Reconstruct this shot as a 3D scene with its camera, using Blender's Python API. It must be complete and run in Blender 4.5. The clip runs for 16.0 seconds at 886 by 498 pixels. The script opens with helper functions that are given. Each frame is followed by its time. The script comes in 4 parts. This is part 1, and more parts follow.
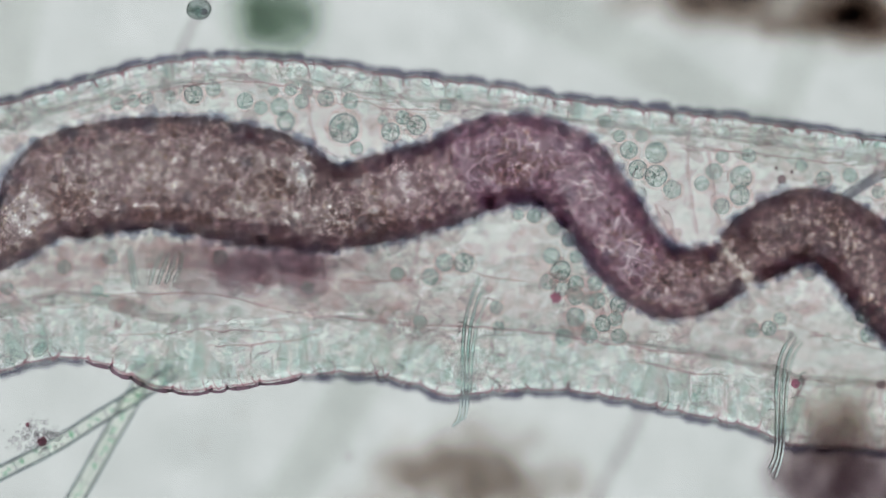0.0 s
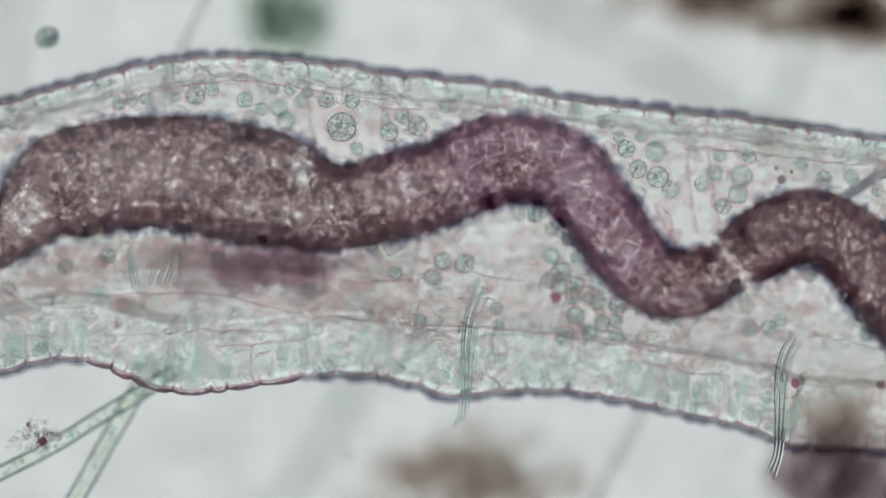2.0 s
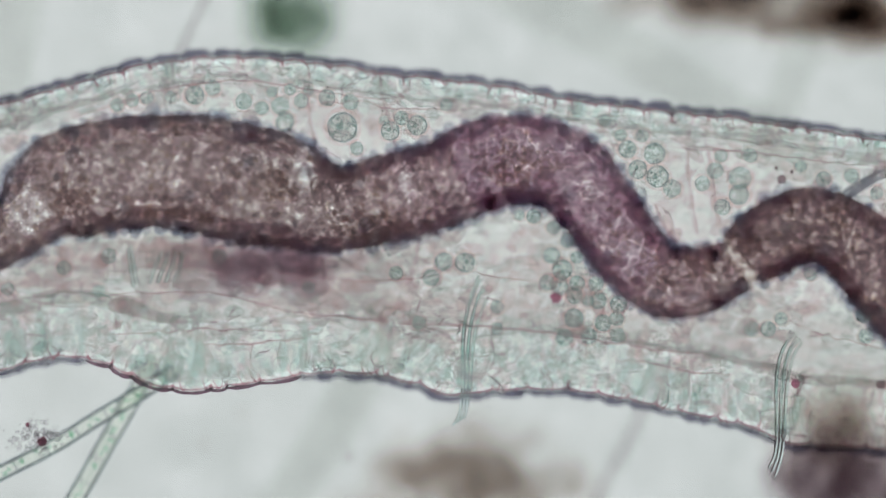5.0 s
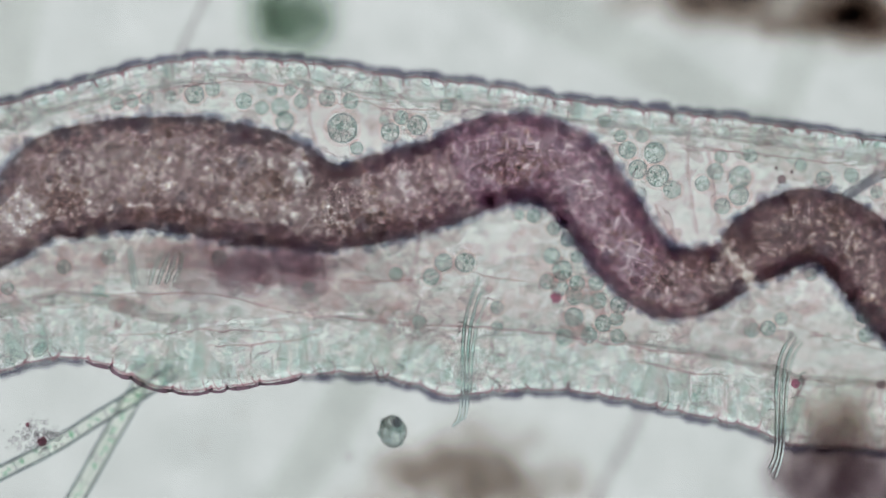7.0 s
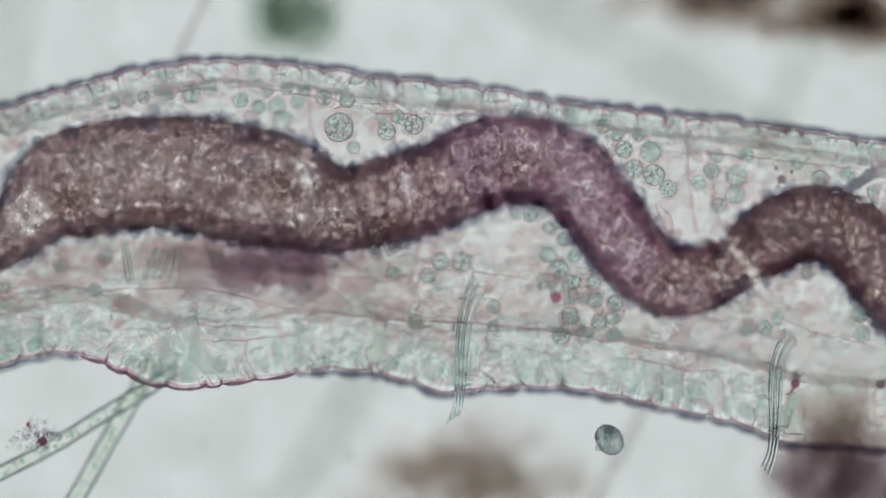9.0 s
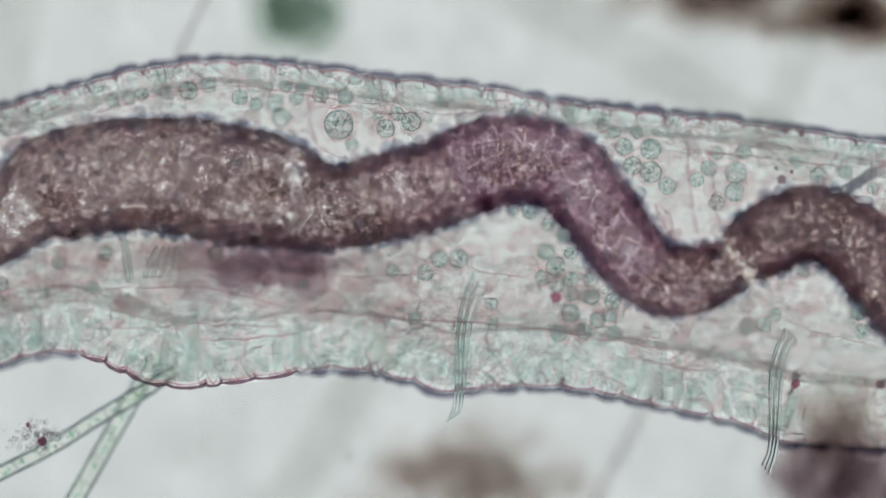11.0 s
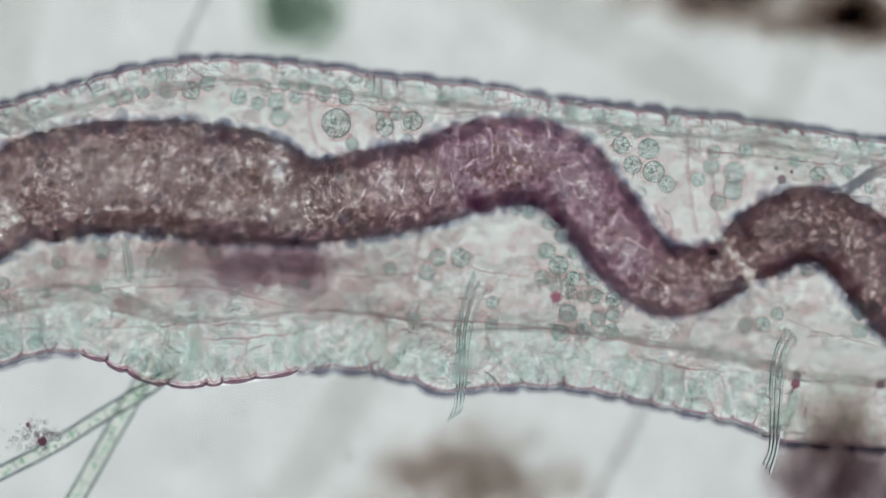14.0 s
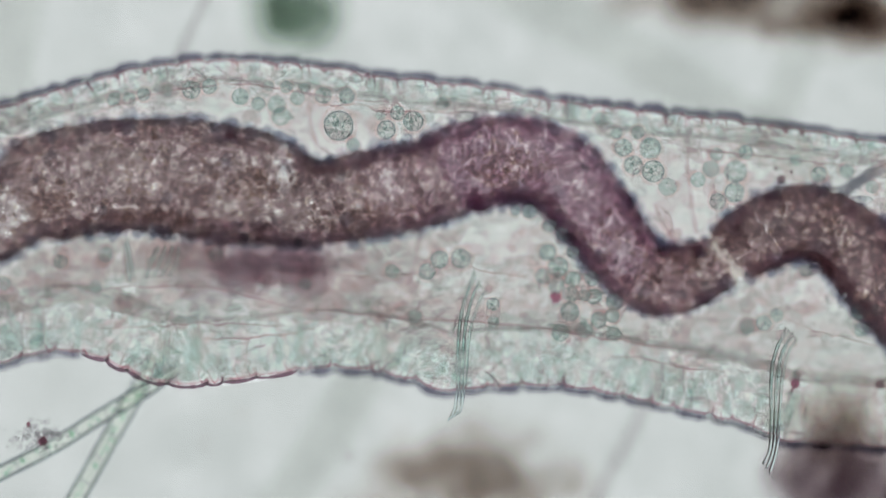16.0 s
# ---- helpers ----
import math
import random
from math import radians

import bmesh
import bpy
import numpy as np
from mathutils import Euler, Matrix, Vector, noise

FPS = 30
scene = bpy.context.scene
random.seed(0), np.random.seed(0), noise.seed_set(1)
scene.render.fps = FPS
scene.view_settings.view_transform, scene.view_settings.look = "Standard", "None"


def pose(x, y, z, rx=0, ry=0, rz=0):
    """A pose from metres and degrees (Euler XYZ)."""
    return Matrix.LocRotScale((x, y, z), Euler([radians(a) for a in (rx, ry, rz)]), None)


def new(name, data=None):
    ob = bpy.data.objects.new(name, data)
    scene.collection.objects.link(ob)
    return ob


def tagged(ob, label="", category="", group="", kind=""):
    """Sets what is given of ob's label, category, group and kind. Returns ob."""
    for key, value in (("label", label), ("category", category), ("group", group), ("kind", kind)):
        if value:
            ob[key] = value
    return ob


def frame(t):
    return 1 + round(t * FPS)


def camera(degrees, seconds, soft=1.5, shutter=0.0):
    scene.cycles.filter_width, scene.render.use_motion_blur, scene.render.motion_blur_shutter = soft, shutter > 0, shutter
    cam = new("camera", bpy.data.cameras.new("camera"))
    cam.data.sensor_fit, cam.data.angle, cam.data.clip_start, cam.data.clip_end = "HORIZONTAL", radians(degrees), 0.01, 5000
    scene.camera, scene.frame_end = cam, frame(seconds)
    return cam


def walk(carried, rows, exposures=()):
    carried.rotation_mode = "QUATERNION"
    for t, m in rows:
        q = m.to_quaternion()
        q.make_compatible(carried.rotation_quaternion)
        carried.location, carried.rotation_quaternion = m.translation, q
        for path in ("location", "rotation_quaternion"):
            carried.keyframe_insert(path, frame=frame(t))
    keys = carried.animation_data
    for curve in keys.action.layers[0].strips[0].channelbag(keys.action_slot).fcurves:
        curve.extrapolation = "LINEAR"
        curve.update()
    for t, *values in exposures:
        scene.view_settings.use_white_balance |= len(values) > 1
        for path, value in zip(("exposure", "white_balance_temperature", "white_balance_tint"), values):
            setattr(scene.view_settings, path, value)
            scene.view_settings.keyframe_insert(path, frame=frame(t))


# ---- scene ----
# A living freshwater worm under a transmitted-light microscope, enlarged: one metre here is about 0.4 mm of the slide.
cam = camera(8.01, 16.0, soft=1.45)
HEIGHT = 11.2          # of the objective over the middle layer of the worm
# The focus knob lifts and lowers the objective a little on the way.
FOCUS = [(0.0, 0.045), (0.5, 0.05), (1.0, 0.065), (1.5, 0.07), (2.0, 0.055), (2.5, 0.035), (3.0, -0.03), (3.5, -0.03), (4.0, 0.02),
         (5.2, 0.045), (6.5, 0.045), (7.0, 0.045), (7.5, 0.045), (8.0, 0.065), (8.5, 0.055), (9.0, 0.055), (10.2, 0.05), (11.5, 0.05),
         (13.0, 0.05), (14.0, 0.05), (15.0, 0.05), (15.5, 0.06), (16.0, 0.065)]
walk(cam, [(t, pose(0, 0, HEIGHT + dz)) for t, dz in FOCUS])
cam.data.dof.use_dof = True
cam.data.dof.focus_distance = HEIGHT
cam.data.dof.aperture_fstop = 0.24
scene.cycles.transparent_max_bounces = 80
scene.cycles.transmission_bounces = 12
scene.cycles.max_bounces = 14

# ---- light: the dark housing of the microscope, and its lamp field below the slide ----
world = bpy.data.worlds.new("world")
scene.world = world
world.use_nodes = True
world.node_tree.nodes["Background"].inputs[0].default_value = (0.045, 0.05, 0.055, 1)
world.node_tree.nodes["Background"].inputs[1].default_value = 1.0


# ---- materials ----
def node(tree, kind, **values):
    n = tree.nodes.new(kind)
    for key, value in values.items():
        n.inputs[key.replace("_", " ")].default_value = value
    return n


def grain(tree, scale, detail=3.0, rough=0.6, low=0.35, high=0.65, stretch=(1, 1, 1), kind="noise"):
    """A factor between 0 and 1 that varies through the thing's own space."""
    place = tree.nodes.new("ShaderNodeTexCoord")
    shape = tree.nodes.new("ShaderNodeMapping")
    shape.inputs["Scale"].default_value = stretch
    tree.links.new(place.outputs["Object"], shape.inputs["Vector"])
    if kind == "noise":
        tex = node(tree, "ShaderNodeTexNoise", Scale=scale, Detail=detail, Roughness=rough)
        out = tex.outputs["Fac"]
    else:
        tex = node(tree, "ShaderNodeTexVoronoi", Scale=scale)
        out = tex.outputs["Distance"]
    tree.links.new(shape.outputs["Vector"], tex.inputs["Vector"])
    span = tree.nodes.new("ShaderNodeMapRange")
    span.inputs["From Min"].default_value, span.inputs["From Max"].default_value = low, high
    tree.links.new(out, span.inputs["Value"])
    return span.outputs["Result"]


def blend(tree, fac, a, b):
    m = tree.nodes.new("ShaderNodeMix")
    m.data_type = "RGBA"
    tree.links.new(fac, m.inputs["Factor"])
    for value, socket in ((a, m.inputs["A"]), (b, m.inputs["B"])):
        if isinstance(value, tuple):
            socket.default_value = (*value, 1)
        else:
            tree.links.new(value, socket)
    return m.outputs["Result"]


def tissue(name, thin, dense, coarse=20.0, fine=120.0, milky=0.0, bend=0.0, ior=1.12, relief=0.3, spread=0.0, stretch=(1, 1, 1),
           low=0.35, high=0.65, kind="noise", blush=None, web=None, web_scale=40.0, blush_scale=0.0):
    """A see-through tissue: it tints the light that comes from below, scatters some (milky) and bends some (bend)."""
    mat = bpy.data.materials.new(name)
    mat.use_nodes = True
    tree = mat.node_tree
    tree.nodes.clear()
    out = tree.nodes.new("ShaderNodeOutputMaterial")
    big = grain(tree, coarse, 7.0, 0.66, low=low, high=high, stretch=stretch, kind=kind)
    small = grain(tree, fine, 2.0, low=0.3, high=0.7, stretch=stretch)
    mid = tuple((p + q) / 2 for p, q in zip(thin, dense))
    colour = blend(tree, big, blend(tree, small, thin, mid), blend(tree, small, mid, dense))
    if blush:
        patch = grain(tree, blush_scale or coarse * 0.8, 4.0, low=0.44, high=0.66, stretch=stretch)
        colour = blend(tree, patch, colour, blush)
    if spread:
        geo = tree.nodes.new("ShaderNodeNewGeometry")
        r = tree.nodes.new("ShaderNodeMapRange")
        r.inputs["To Max"].default_value = spread
        tree.links.new(geo.outputs["Random Per Island"], r.inputs["Value"])
        colour = blend(tree, r.outputs["Result"], colour, dense)
    if web:
        place = tree.nodes.new("ShaderNodeTexCoord")
        warp = node(tree, "ShaderNodeTexNoise", Scale=web_scale * 0.5, Detail=3.0)
        tree.links.new(place.outputs["Object"], warp.inputs["Vector"])
        push = tree.nodes.new("ShaderNodeVectorMath")
        push.operation = "MULTIPLY_ADD"
        push.inputs[1].default_value = (0.9 / web_scale,) * 3
        tree.links.new(warp.outputs["Color"], push.inputs[0])
        tree.links.new(place.outputs["Object"], push.inputs[2])
        net = node(tree, "ShaderNodeTexVoronoi", Scale=web_scale)
        net.feature = "DISTANCE_TO_EDGE"
        tree.links.new(push.outputs[0], net.inputs["Vector"])
        thin_line = tree.nodes.new("ShaderNodeMapRange")
        thin_line.inputs["From Max"].default_value = 0.12
        thin_line.inputs["To Min"].default_value, thin_line.inputs["To Max"].default_value = 0.85, 0.0
        tree.links.new(net.outputs["Distance"], thin_line.inputs["Value"])
        some = tree.nodes.new("ShaderNodeMath")
        some.operation = "MULTIPLY"
        tree.links.new(thin_line.outputs["Result"], some.inputs[0])
        tree.links.new(grain(tree, web_scale * 0.35, 2.0, low=0.42, high=0.6), some.inputs[1])
        colour = blend(tree, some.outputs[0], colour, web)
    clear = tree.nodes.new("ShaderNodeBsdfTransparent")
    tree.links.new(colour, clear.inputs["Color"])
    last = clear
    if bend:
        bump = node(tree, "ShaderNodeBump", Strength=relief, Distance=0.01)
        tree.links.new(grain(tree, fine * 0.7, 3.0, low=0.2, high=0.8, stretch=stretch), bump.inputs["Height"])
        lens = node(tree, "ShaderNodeBsdfRefraction", IOR=ior, Roughness=0.0)
        tree.links.new(colour, lens.inputs["Color"])
        tree.links.new(bump.outputs["Normal"], lens.inputs["Normal"])
        mix = node(tree, "ShaderNodeMixShader", Fac=bend)
        tree.links.new(last.outputs[0], mix.inputs[1])
        tree.links.new(lens.outputs[0], mix.inputs[2])
        last = mix
    if milky:
        haze = tree.nodes.new("ShaderNodeBsdfTranslucent")
        tree.links.new(colour, haze.inputs["Color"])
        mix = node(tree, "ShaderNodeMixShader", Fac=milky)
        tree.links.new(last.outputs[0], mix.inputs[1])
        tree.links.new(haze.outputs[0], mix.inputs[2])
        last = mix
    tree.links.new(last.outputs[0], out.inputs["Surface"])
    return mat


def glow(name, colour, strength):
    mat = bpy.data.materials.new(name)
    mat.use_nodes = True
    tree = mat.node_tree
    tree.nodes.clear()
    out = tree.nodes.new("ShaderNodeOutputMaterial")
    e = tree.nodes.new("ShaderNodeEmission")
    e.inputs["Color"].default_value, e.inputs["Strength"].default_value = (*colour, 1), strength
    tree.links.new(e.outputs[0], out.inputs["Surface"])
    return mat


def speckle(name, thin, dense, bend=0.0, ior=1.1):
    """See-through like tissue(), for very small pieces: each piece has one tint between thin and dense."""
    mat = bpy.data.materials.new(name)
    mat.use_nodes = True
    tree = mat.node_tree
    tree.nodes.clear()
    out = tree.nodes.new("ShaderNodeOutputMaterial")
    geo = tree.nodes.new("ShaderNodeNewGeometry")
    colour = blend(tree, geo.outputs["Random Per Island"], thin, dense)
    clear = tree.nodes.new("ShaderNodeBsdfTransparent")
    tree.links.new(colour, clear.inputs["Color"])
    last = clear
    if bend:
        lens = node(tree, "ShaderNodeBsdfRefraction", IOR=ior, Roughness=0.0)
        tree.links.new(colour, lens.inputs["Color"])
        last = node(tree, "ShaderNodeMixShader", Fac=bend)
        tree.links.new(clear.outputs[0], last.inputs[1])
        tree.links.new(lens.outputs[0], last.inputs[2])
    tree.links.new(last.outputs[0], out.inputs["Surface"])
    return mat


def skin(name, pale, mid, dark, cells=42.0, lines=False):
    """The see-through wall of the gut: a mosaic of cells. Pale cells in dark borders, or, with lines, dark cells in pale ones; patchy and grainy."""
    mat = bpy.data.materials.new(name)
    mat.use_nodes = True
    tree = mat.node_tree
    tree.nodes.clear()
    out = tree.nodes.new("ShaderNodeOutputMaterial")
    place = tree.nodes.new("ShaderNodeTexCoord")
    warp = node(tree, "ShaderNodeTexNoise", Scale=cells * 0.6, Detail=3.0)
    tree.links.new(place.outputs["Object"], warp.inputs["Vector"])
    push = tree.nodes.new("ShaderNodeVectorMath")
    push.operation = "MULTIPLY_ADD"
    push.inputs[1].default_value = (0.6 / cells,) * 3
    tree.links.new(warp.outputs["Color"], push.inputs[0])
    tree.links.new(place.outputs["Object"], push.inputs[2])
    net = node(tree, "ShaderNodeTexVoronoi", Scale=cells)
    net.feature = "DISTANCE_TO_EDGE"
    tree.links.new(push.outputs[0], net.inputs["Vector"])
    span = tree.nodes.new("ShaderNodeMapRange")
    span.interpolation_type = "SMOOTHSTEP"
    span.inputs["From Min"].default_value, span.inputs["From Max"].default_value = (0.0, 0.13) if lines else (0.06, 0.3)
    if lines:
        span.inputs["To Min"].default_value, span.inputs["To Max"].default_value = 1.0, 0.0
    tree.links.new(net.outputs["Distance"], span.inputs["Value"])
    some = tree.nodes.new("ShaderNodeMath")
    some.operation = "MULTIPLY"
    tree.links.new(span.outputs["Result"], some.inputs[0])
    tree.links.new(grain(tree, 13, 3.0, low=0.3, high=0.5), some.inputs[1])
    base = blend(tree, grain(tree, 17, 5.0, low=0.36, high=0.64), mid, dark)
    base = blend(tree, grain(tree, 170, 2.0, low=0.45, high=0.75), base, mid)
    colour = blend(tree, some.outputs[0], base, pale)
    # small bright droplets with dark rims
    drop = node(tree, "ShaderNodeTexVoronoi", Scale=115)
    tree.links.new(push.outputs[0], drop.inputs["Vector"])
    for near, far, a, b, strength, tint in ((0.22, 0.42, 0.0, 1.0, 0.55, dark), (0.12, 0.34, 1.0, 0.0, 0.95, pale)):
        spot = tree.nodes.new("ShaderNodeMapRange")
        spot.inputs["From Min"].default_value, spot.inputs["From Max"].default_value = near, far
        spot.inputs["To Min"].default_value, spot.inputs["To Max"].default_value = a * strength, b * strength
        tree.links.new(drop.outputs["Distance"], spot.inputs["Value"])
        here = tree.nodes.new("ShaderNodeMath")
        here.operation = "MULTIPLY"
        tree.links.new(spot.outputs["Result"], here.inputs[0])
        tree.links.new(grain(tree, 19, 4.0, low=0.43, high=0.54), here.inputs[1])
        colour = blend(tree, here.outputs[0], colour, tint)
    clear = tree.nodes.new("ShaderNodeBsdfTransparent")
    tree.links.new(colour, clear.inputs["Color"])
    tree.links.new(clear.outputs[0], out.inputs["Surface"])
    return mat


LAMP = glow("lamp_field", (0.942, 1.0, 1.0), 0.887)
# grey tint that dims the lamp field everywhere but behind the worm
DIM_WATER = tissue("dimming_water", (0.905, 0.905, 0.905), (0.80, 0.805, 0.80), 2.6, 7)
GLASS = tissue("slide_glass", (1.0, 1.0, 1.0), (0.975, 0.98, 0.98), 2.2, 9)
WALL = tissue("body_wall", (1.0, 1.0, 1.0), (0.785, 0.885, 0.86), 26, 110, bend=0.12, ior=1.05, relief=0.9, stretch=(1.6, 0.75, 1), low=0.43, high=0.63,
              blush=(0.955, 0.91, 0.90), web=(0.83, 0.74, 0.765), web_scale=34, blush_scale=26)
WRINKLE = speckle("wrinkle", (0.985, 0.96, 0.96), (0.83, 0.775, 0.80))
WRINKLE_GREEN = speckle("green_wrinkle", (0.98, 0.99, 0.985), (0.80, 0.86, 0.84))
LINING = tissue("coelom_lining", (0.97, 0.957, 0.952), (0.855, 0.845, 0.845), 11, 60, stretch=(0.6, 1.5, 1), blush=(0.89, 0.90, 0.89))
MEMBRANE = tissue("mesentery", (0.995, 0.995, 0.99), (0.70, 0.715, 0.705), 15, 70, bend=0.12, ior=1.06, stretch=(0.65, 1.4, 1),
                  blush=(0.88, 0.845, 0.84), web=(0.80, 0.75, 0.75), web_scale=30, blush_scale=22)
CUTICLE = tissue("cuticle", (0.60, 0.59, 0.66), (0.32, 0.31, 0.39), 16, 150)
CUTICLE_THIN = tissue("thin_cuticle", (0.62, 0.50, 0.56), (0.40, 0.30, 0.36), 30, 150)
INNER = tissue("wall_membrane", (0.975, 0.968, 0.97), (0.80, 0.795, 0.805), 14, 60)
CHLORAGOGEN = speckle("chloragogen", (0.935, 0.942, 0.955), (0.80, 0.812, 0.85))
CUTICLE_EDGE = tissue("cuticle_edge", (0.97, 0.87, 0.89), (0.80, 0.66, 0.70), 16, 150)
GUT = speckle("gut_epithelium", (0.953, 0.945, 0.945), (0.931, 0.917, 0.918), 0.1, 1.06)
GUT_ROSE = speckle("gut_epithelium_rose", (0.954, 0.944, 0.945), (0.931, 0.913, 0.916), 0.1, 1.06)
GUT_VIOLET = speckle("gut_epithelium_violet", (0.956, 0.941, 0.947), (0.931, 0.903, 0.914), 0.1, 1.06)
GUT_SKIN = skin("gut_wall", (1.0, 0.99, 0.97), (0.75, 0.68, 0.675), (0.485, 0.405, 0.42), 38)
GUT_SKIN_ROSE = skin("gut_wall_rose", (1.0, 0.975, 0.955), (0.74, 0.655, 0.665), (0.50, 0.405, 0.435), 38)
GUT_SKIN_RUSSET = skin("gut_wall_russet", (0.99, 0.965, 0.93), (0.67, 0.585, 0.585), (0.42, 0.335, 0.36))
GUT_SKIN_VIOLET = skin("gut_wall_violet", (1.0, 0.97, 0.96), (0.75, 0.665, 0.70), (0.51, 0.415, 0.475), 36, True)
GUT_PINCH = tissue("gut_pinch", (0.95, 0.93, 0.90), (0.72, 0.675, 0.66), 40, 120)
GUT_CELL = speckle("gut_cell", (0.984, 0.977, 0.977), (0.95, 0.934, 0.938))
GUT_CELL_VIOLET = speckle("gut_cell_violet", (0.977, 0.961, 0.971), (0.943, 0.91, 0.931))
GRAIN = speckle("food_grain", (0.94, 0.91, 0.895), (0.82, 0.765, 0.75), 0.25, 1.1)
BRIGHT = speckle("fat_droplet", (0.99, 0.975, 0.945), (0.94, 0.91, 0.87), 0.25, 1.1)
CELL = tissue("coelomocyte", (0.97, 0.985, 0.98), (0.90, 0.935, 0.93), 2.4, 6, bend=0.3, ior=1.06, relief=0.4)
NUCLEUS = speckle("granule", (1.0, 1.0, 1.0), (0.77, 0.84, 0.825), 0.3, 1.08)
SWIMMER = tissue("drifter", (0.85, 0.88, 0.87), (0.60, 0.65, 0.64), 60, 160, bend=0.6, ior=1.2, relief=0.3)
BRISTLE = tissue("bristle", (0.98, 1.0, 0.995), (0.87, 0.94, 0.93), 30, 120, bend=0.8, ior=1.22, relief=0.03)
BRISTLE_DARK = tissue("dark_bristle", (0.66, 0.66, 0.69), (0.48, 0.48, 0.53), 30, 120)
CRYSTAL = tissue("crystal", (1.0, 1.0, 1.0), (0.90, 0.89, 0.90), 60, 200, bend=0.35, ior=1.14, relief=0.1)
FOLD = tissue("wall_fold", (1.0, 1.0, 1.0), (0.90, 0.94, 0.93), 30, 110, bend=0.15, ior=1.06, relief=0.3)
FLUID = speckle("vesicle", (1.0, 1.0, 1.0), (0.965, 0.978, 0.975), 0.3, 1.1)
FLUID_PINK = speckle("pink_vesicle", (0.995, 0.98, 0.98), (0.945, 0.91, 0.915), 0.2, 1.06)
# the organ's purple-brown, deepened by the gut's lower shadow
LOBE = tissue("nephridium_and_shade", (0.968, 0.957, 0.963), (0.875, 0.842, 0.86), 16, 70, web=(0.86, 0.81, 0.83), web_scale=45)
CORD = tissue("nerve_cord", (0.99, 0.975, 0.972), (0.92, 0.905, 0.905), 16, 80, stretch=(0.4, 1.5, 1), web=(0.88, 0.83, 0.84), web_scale=45)
FIBRE = tissue("fibre", (0.985, 0.94, 0.945), (0.84, 0.765, 0.785), 12, 120)
# the cell's thin skin, its dark refracted outline put into the tint
RIM_SHADE = tissue("cell_rim_shade", (0.97, 0.975, 0.975), (0.62, 0.685, 0.69), 1.5, 6)
# the pinkish optical halo round a cell, painted as a tinted ring
HALO = tissue("cell_halo_tint", (1.0, 0.985, 0.98), (0.98, 0.915, 0.915), 1.2, 5)
CRIMSON = tissue("crimson_pigment", (0.82, 0.60, 0.68), (0.66, 0.38, 0.50), 120, 300)
DARK_RED = tissue("dark_red_grain", (0.66, 0.46, 0.52), (0.50, 0.27, 0.34), 120, 300)
UMBER = tissue("umber_grain", (0.72, 0.65, 0.67), (0.52, 0.45, 0.48), 120, 300)
ALGA = tissue("alga_wall", (1.0, 1.0, 0.985), (0.945, 0.962, 0.925), 30, 120, bend=0.4, ior=1.1, relief=0.12)
ALGA_EDGE = tissue("alga_edge", (0.76, 0.82, 0.815), (0.48, 0.50, 0.53), 22, 90)
PLASTID = tissue("chloroplast", (0.90, 0.97, 0.93), (0.68, 0.86, 0.77), 80, 240, bend=0.3, ior=1.1)
BROWN = speckle("brown_detritus", (0.984, 0.979, 0.976), (0.95, 0.942, 0.937))
DARK = speckle("dark_detritus", (0.955, 0.945, 0.948), (0.90, 0.882, 0.888))
GREEN = speckle("green_alga", (0.962, 0.969, 0.962), (0.922, 0.937, 0.926))
PALE = tissue("pale_filament", (0.955, 0.957, 0.95), (0.89, 0.90, 0.885), 10, 60)
GREY = tissue("grey_filament", (0.945, 0.938, 0.94), (0.87, 0.86, 0.865), 14, 60)


# ---- shapes ----
def at(u, v, z=0.0):
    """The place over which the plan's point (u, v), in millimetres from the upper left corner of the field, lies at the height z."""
    s = (HEIGHT - z) / HEIGHT / 1000
    return Vector(((u - 784) * s, (441 - v) * s, z))


def ball_data(level):
    bm = bmesh.new()
    bmesh.ops.create_icosphere(bm, subdivisions=level, radius=1)
    v = np.array([p.co[:] for p in bm.verts])
    f = [[p.index for p in q.verts] for q in bm.faces]
    bm.free()
    return v, f


BALLS = {n: ball_data(n) for n in (1, 2, 3, 4)}


class Shape:
    """Gathers points and faces of one mesh."""

    def __init__(self):
        self.v, self.f, self.n = [], [], 0

    def put(self, v, f):
        self.v.append(np.asarray(v, float))
        self.f.extend([[i + self.n for i in q] for q in f])
        self.n += len(v)
        return self

    def ball(self, c, r, level=2, lump=0.0, rng=None, freq=1.6):
        v, f = BALLS[level]
        r = np.array(r if hasattr(r, "__len__") else (r, r, r), float)
        w = v.copy()
        if lump:
            o = Vector(rng.uniform(-50, 50, 3)) if rng is not None else Vector((0, 0, 0))
            w = w * np.array([1 + lump * 2 * (noise.noise(Vector(p) * freq + o)) for p in v])[:, None]
        return self.put(w * r + np.array(c[:]), f)

    def mesh(self, name, mat, smooth=True):
        me = bpy.data.meshes.new(name)
        me.from_pydata(np.concatenate(self.v).tolist(), [], self.f)
        if smooth:
            me.polygons.foreach_set("use_smooth", [True] * len(me.polygons))
        me.materials.append(mat)
        me.update()
        return me


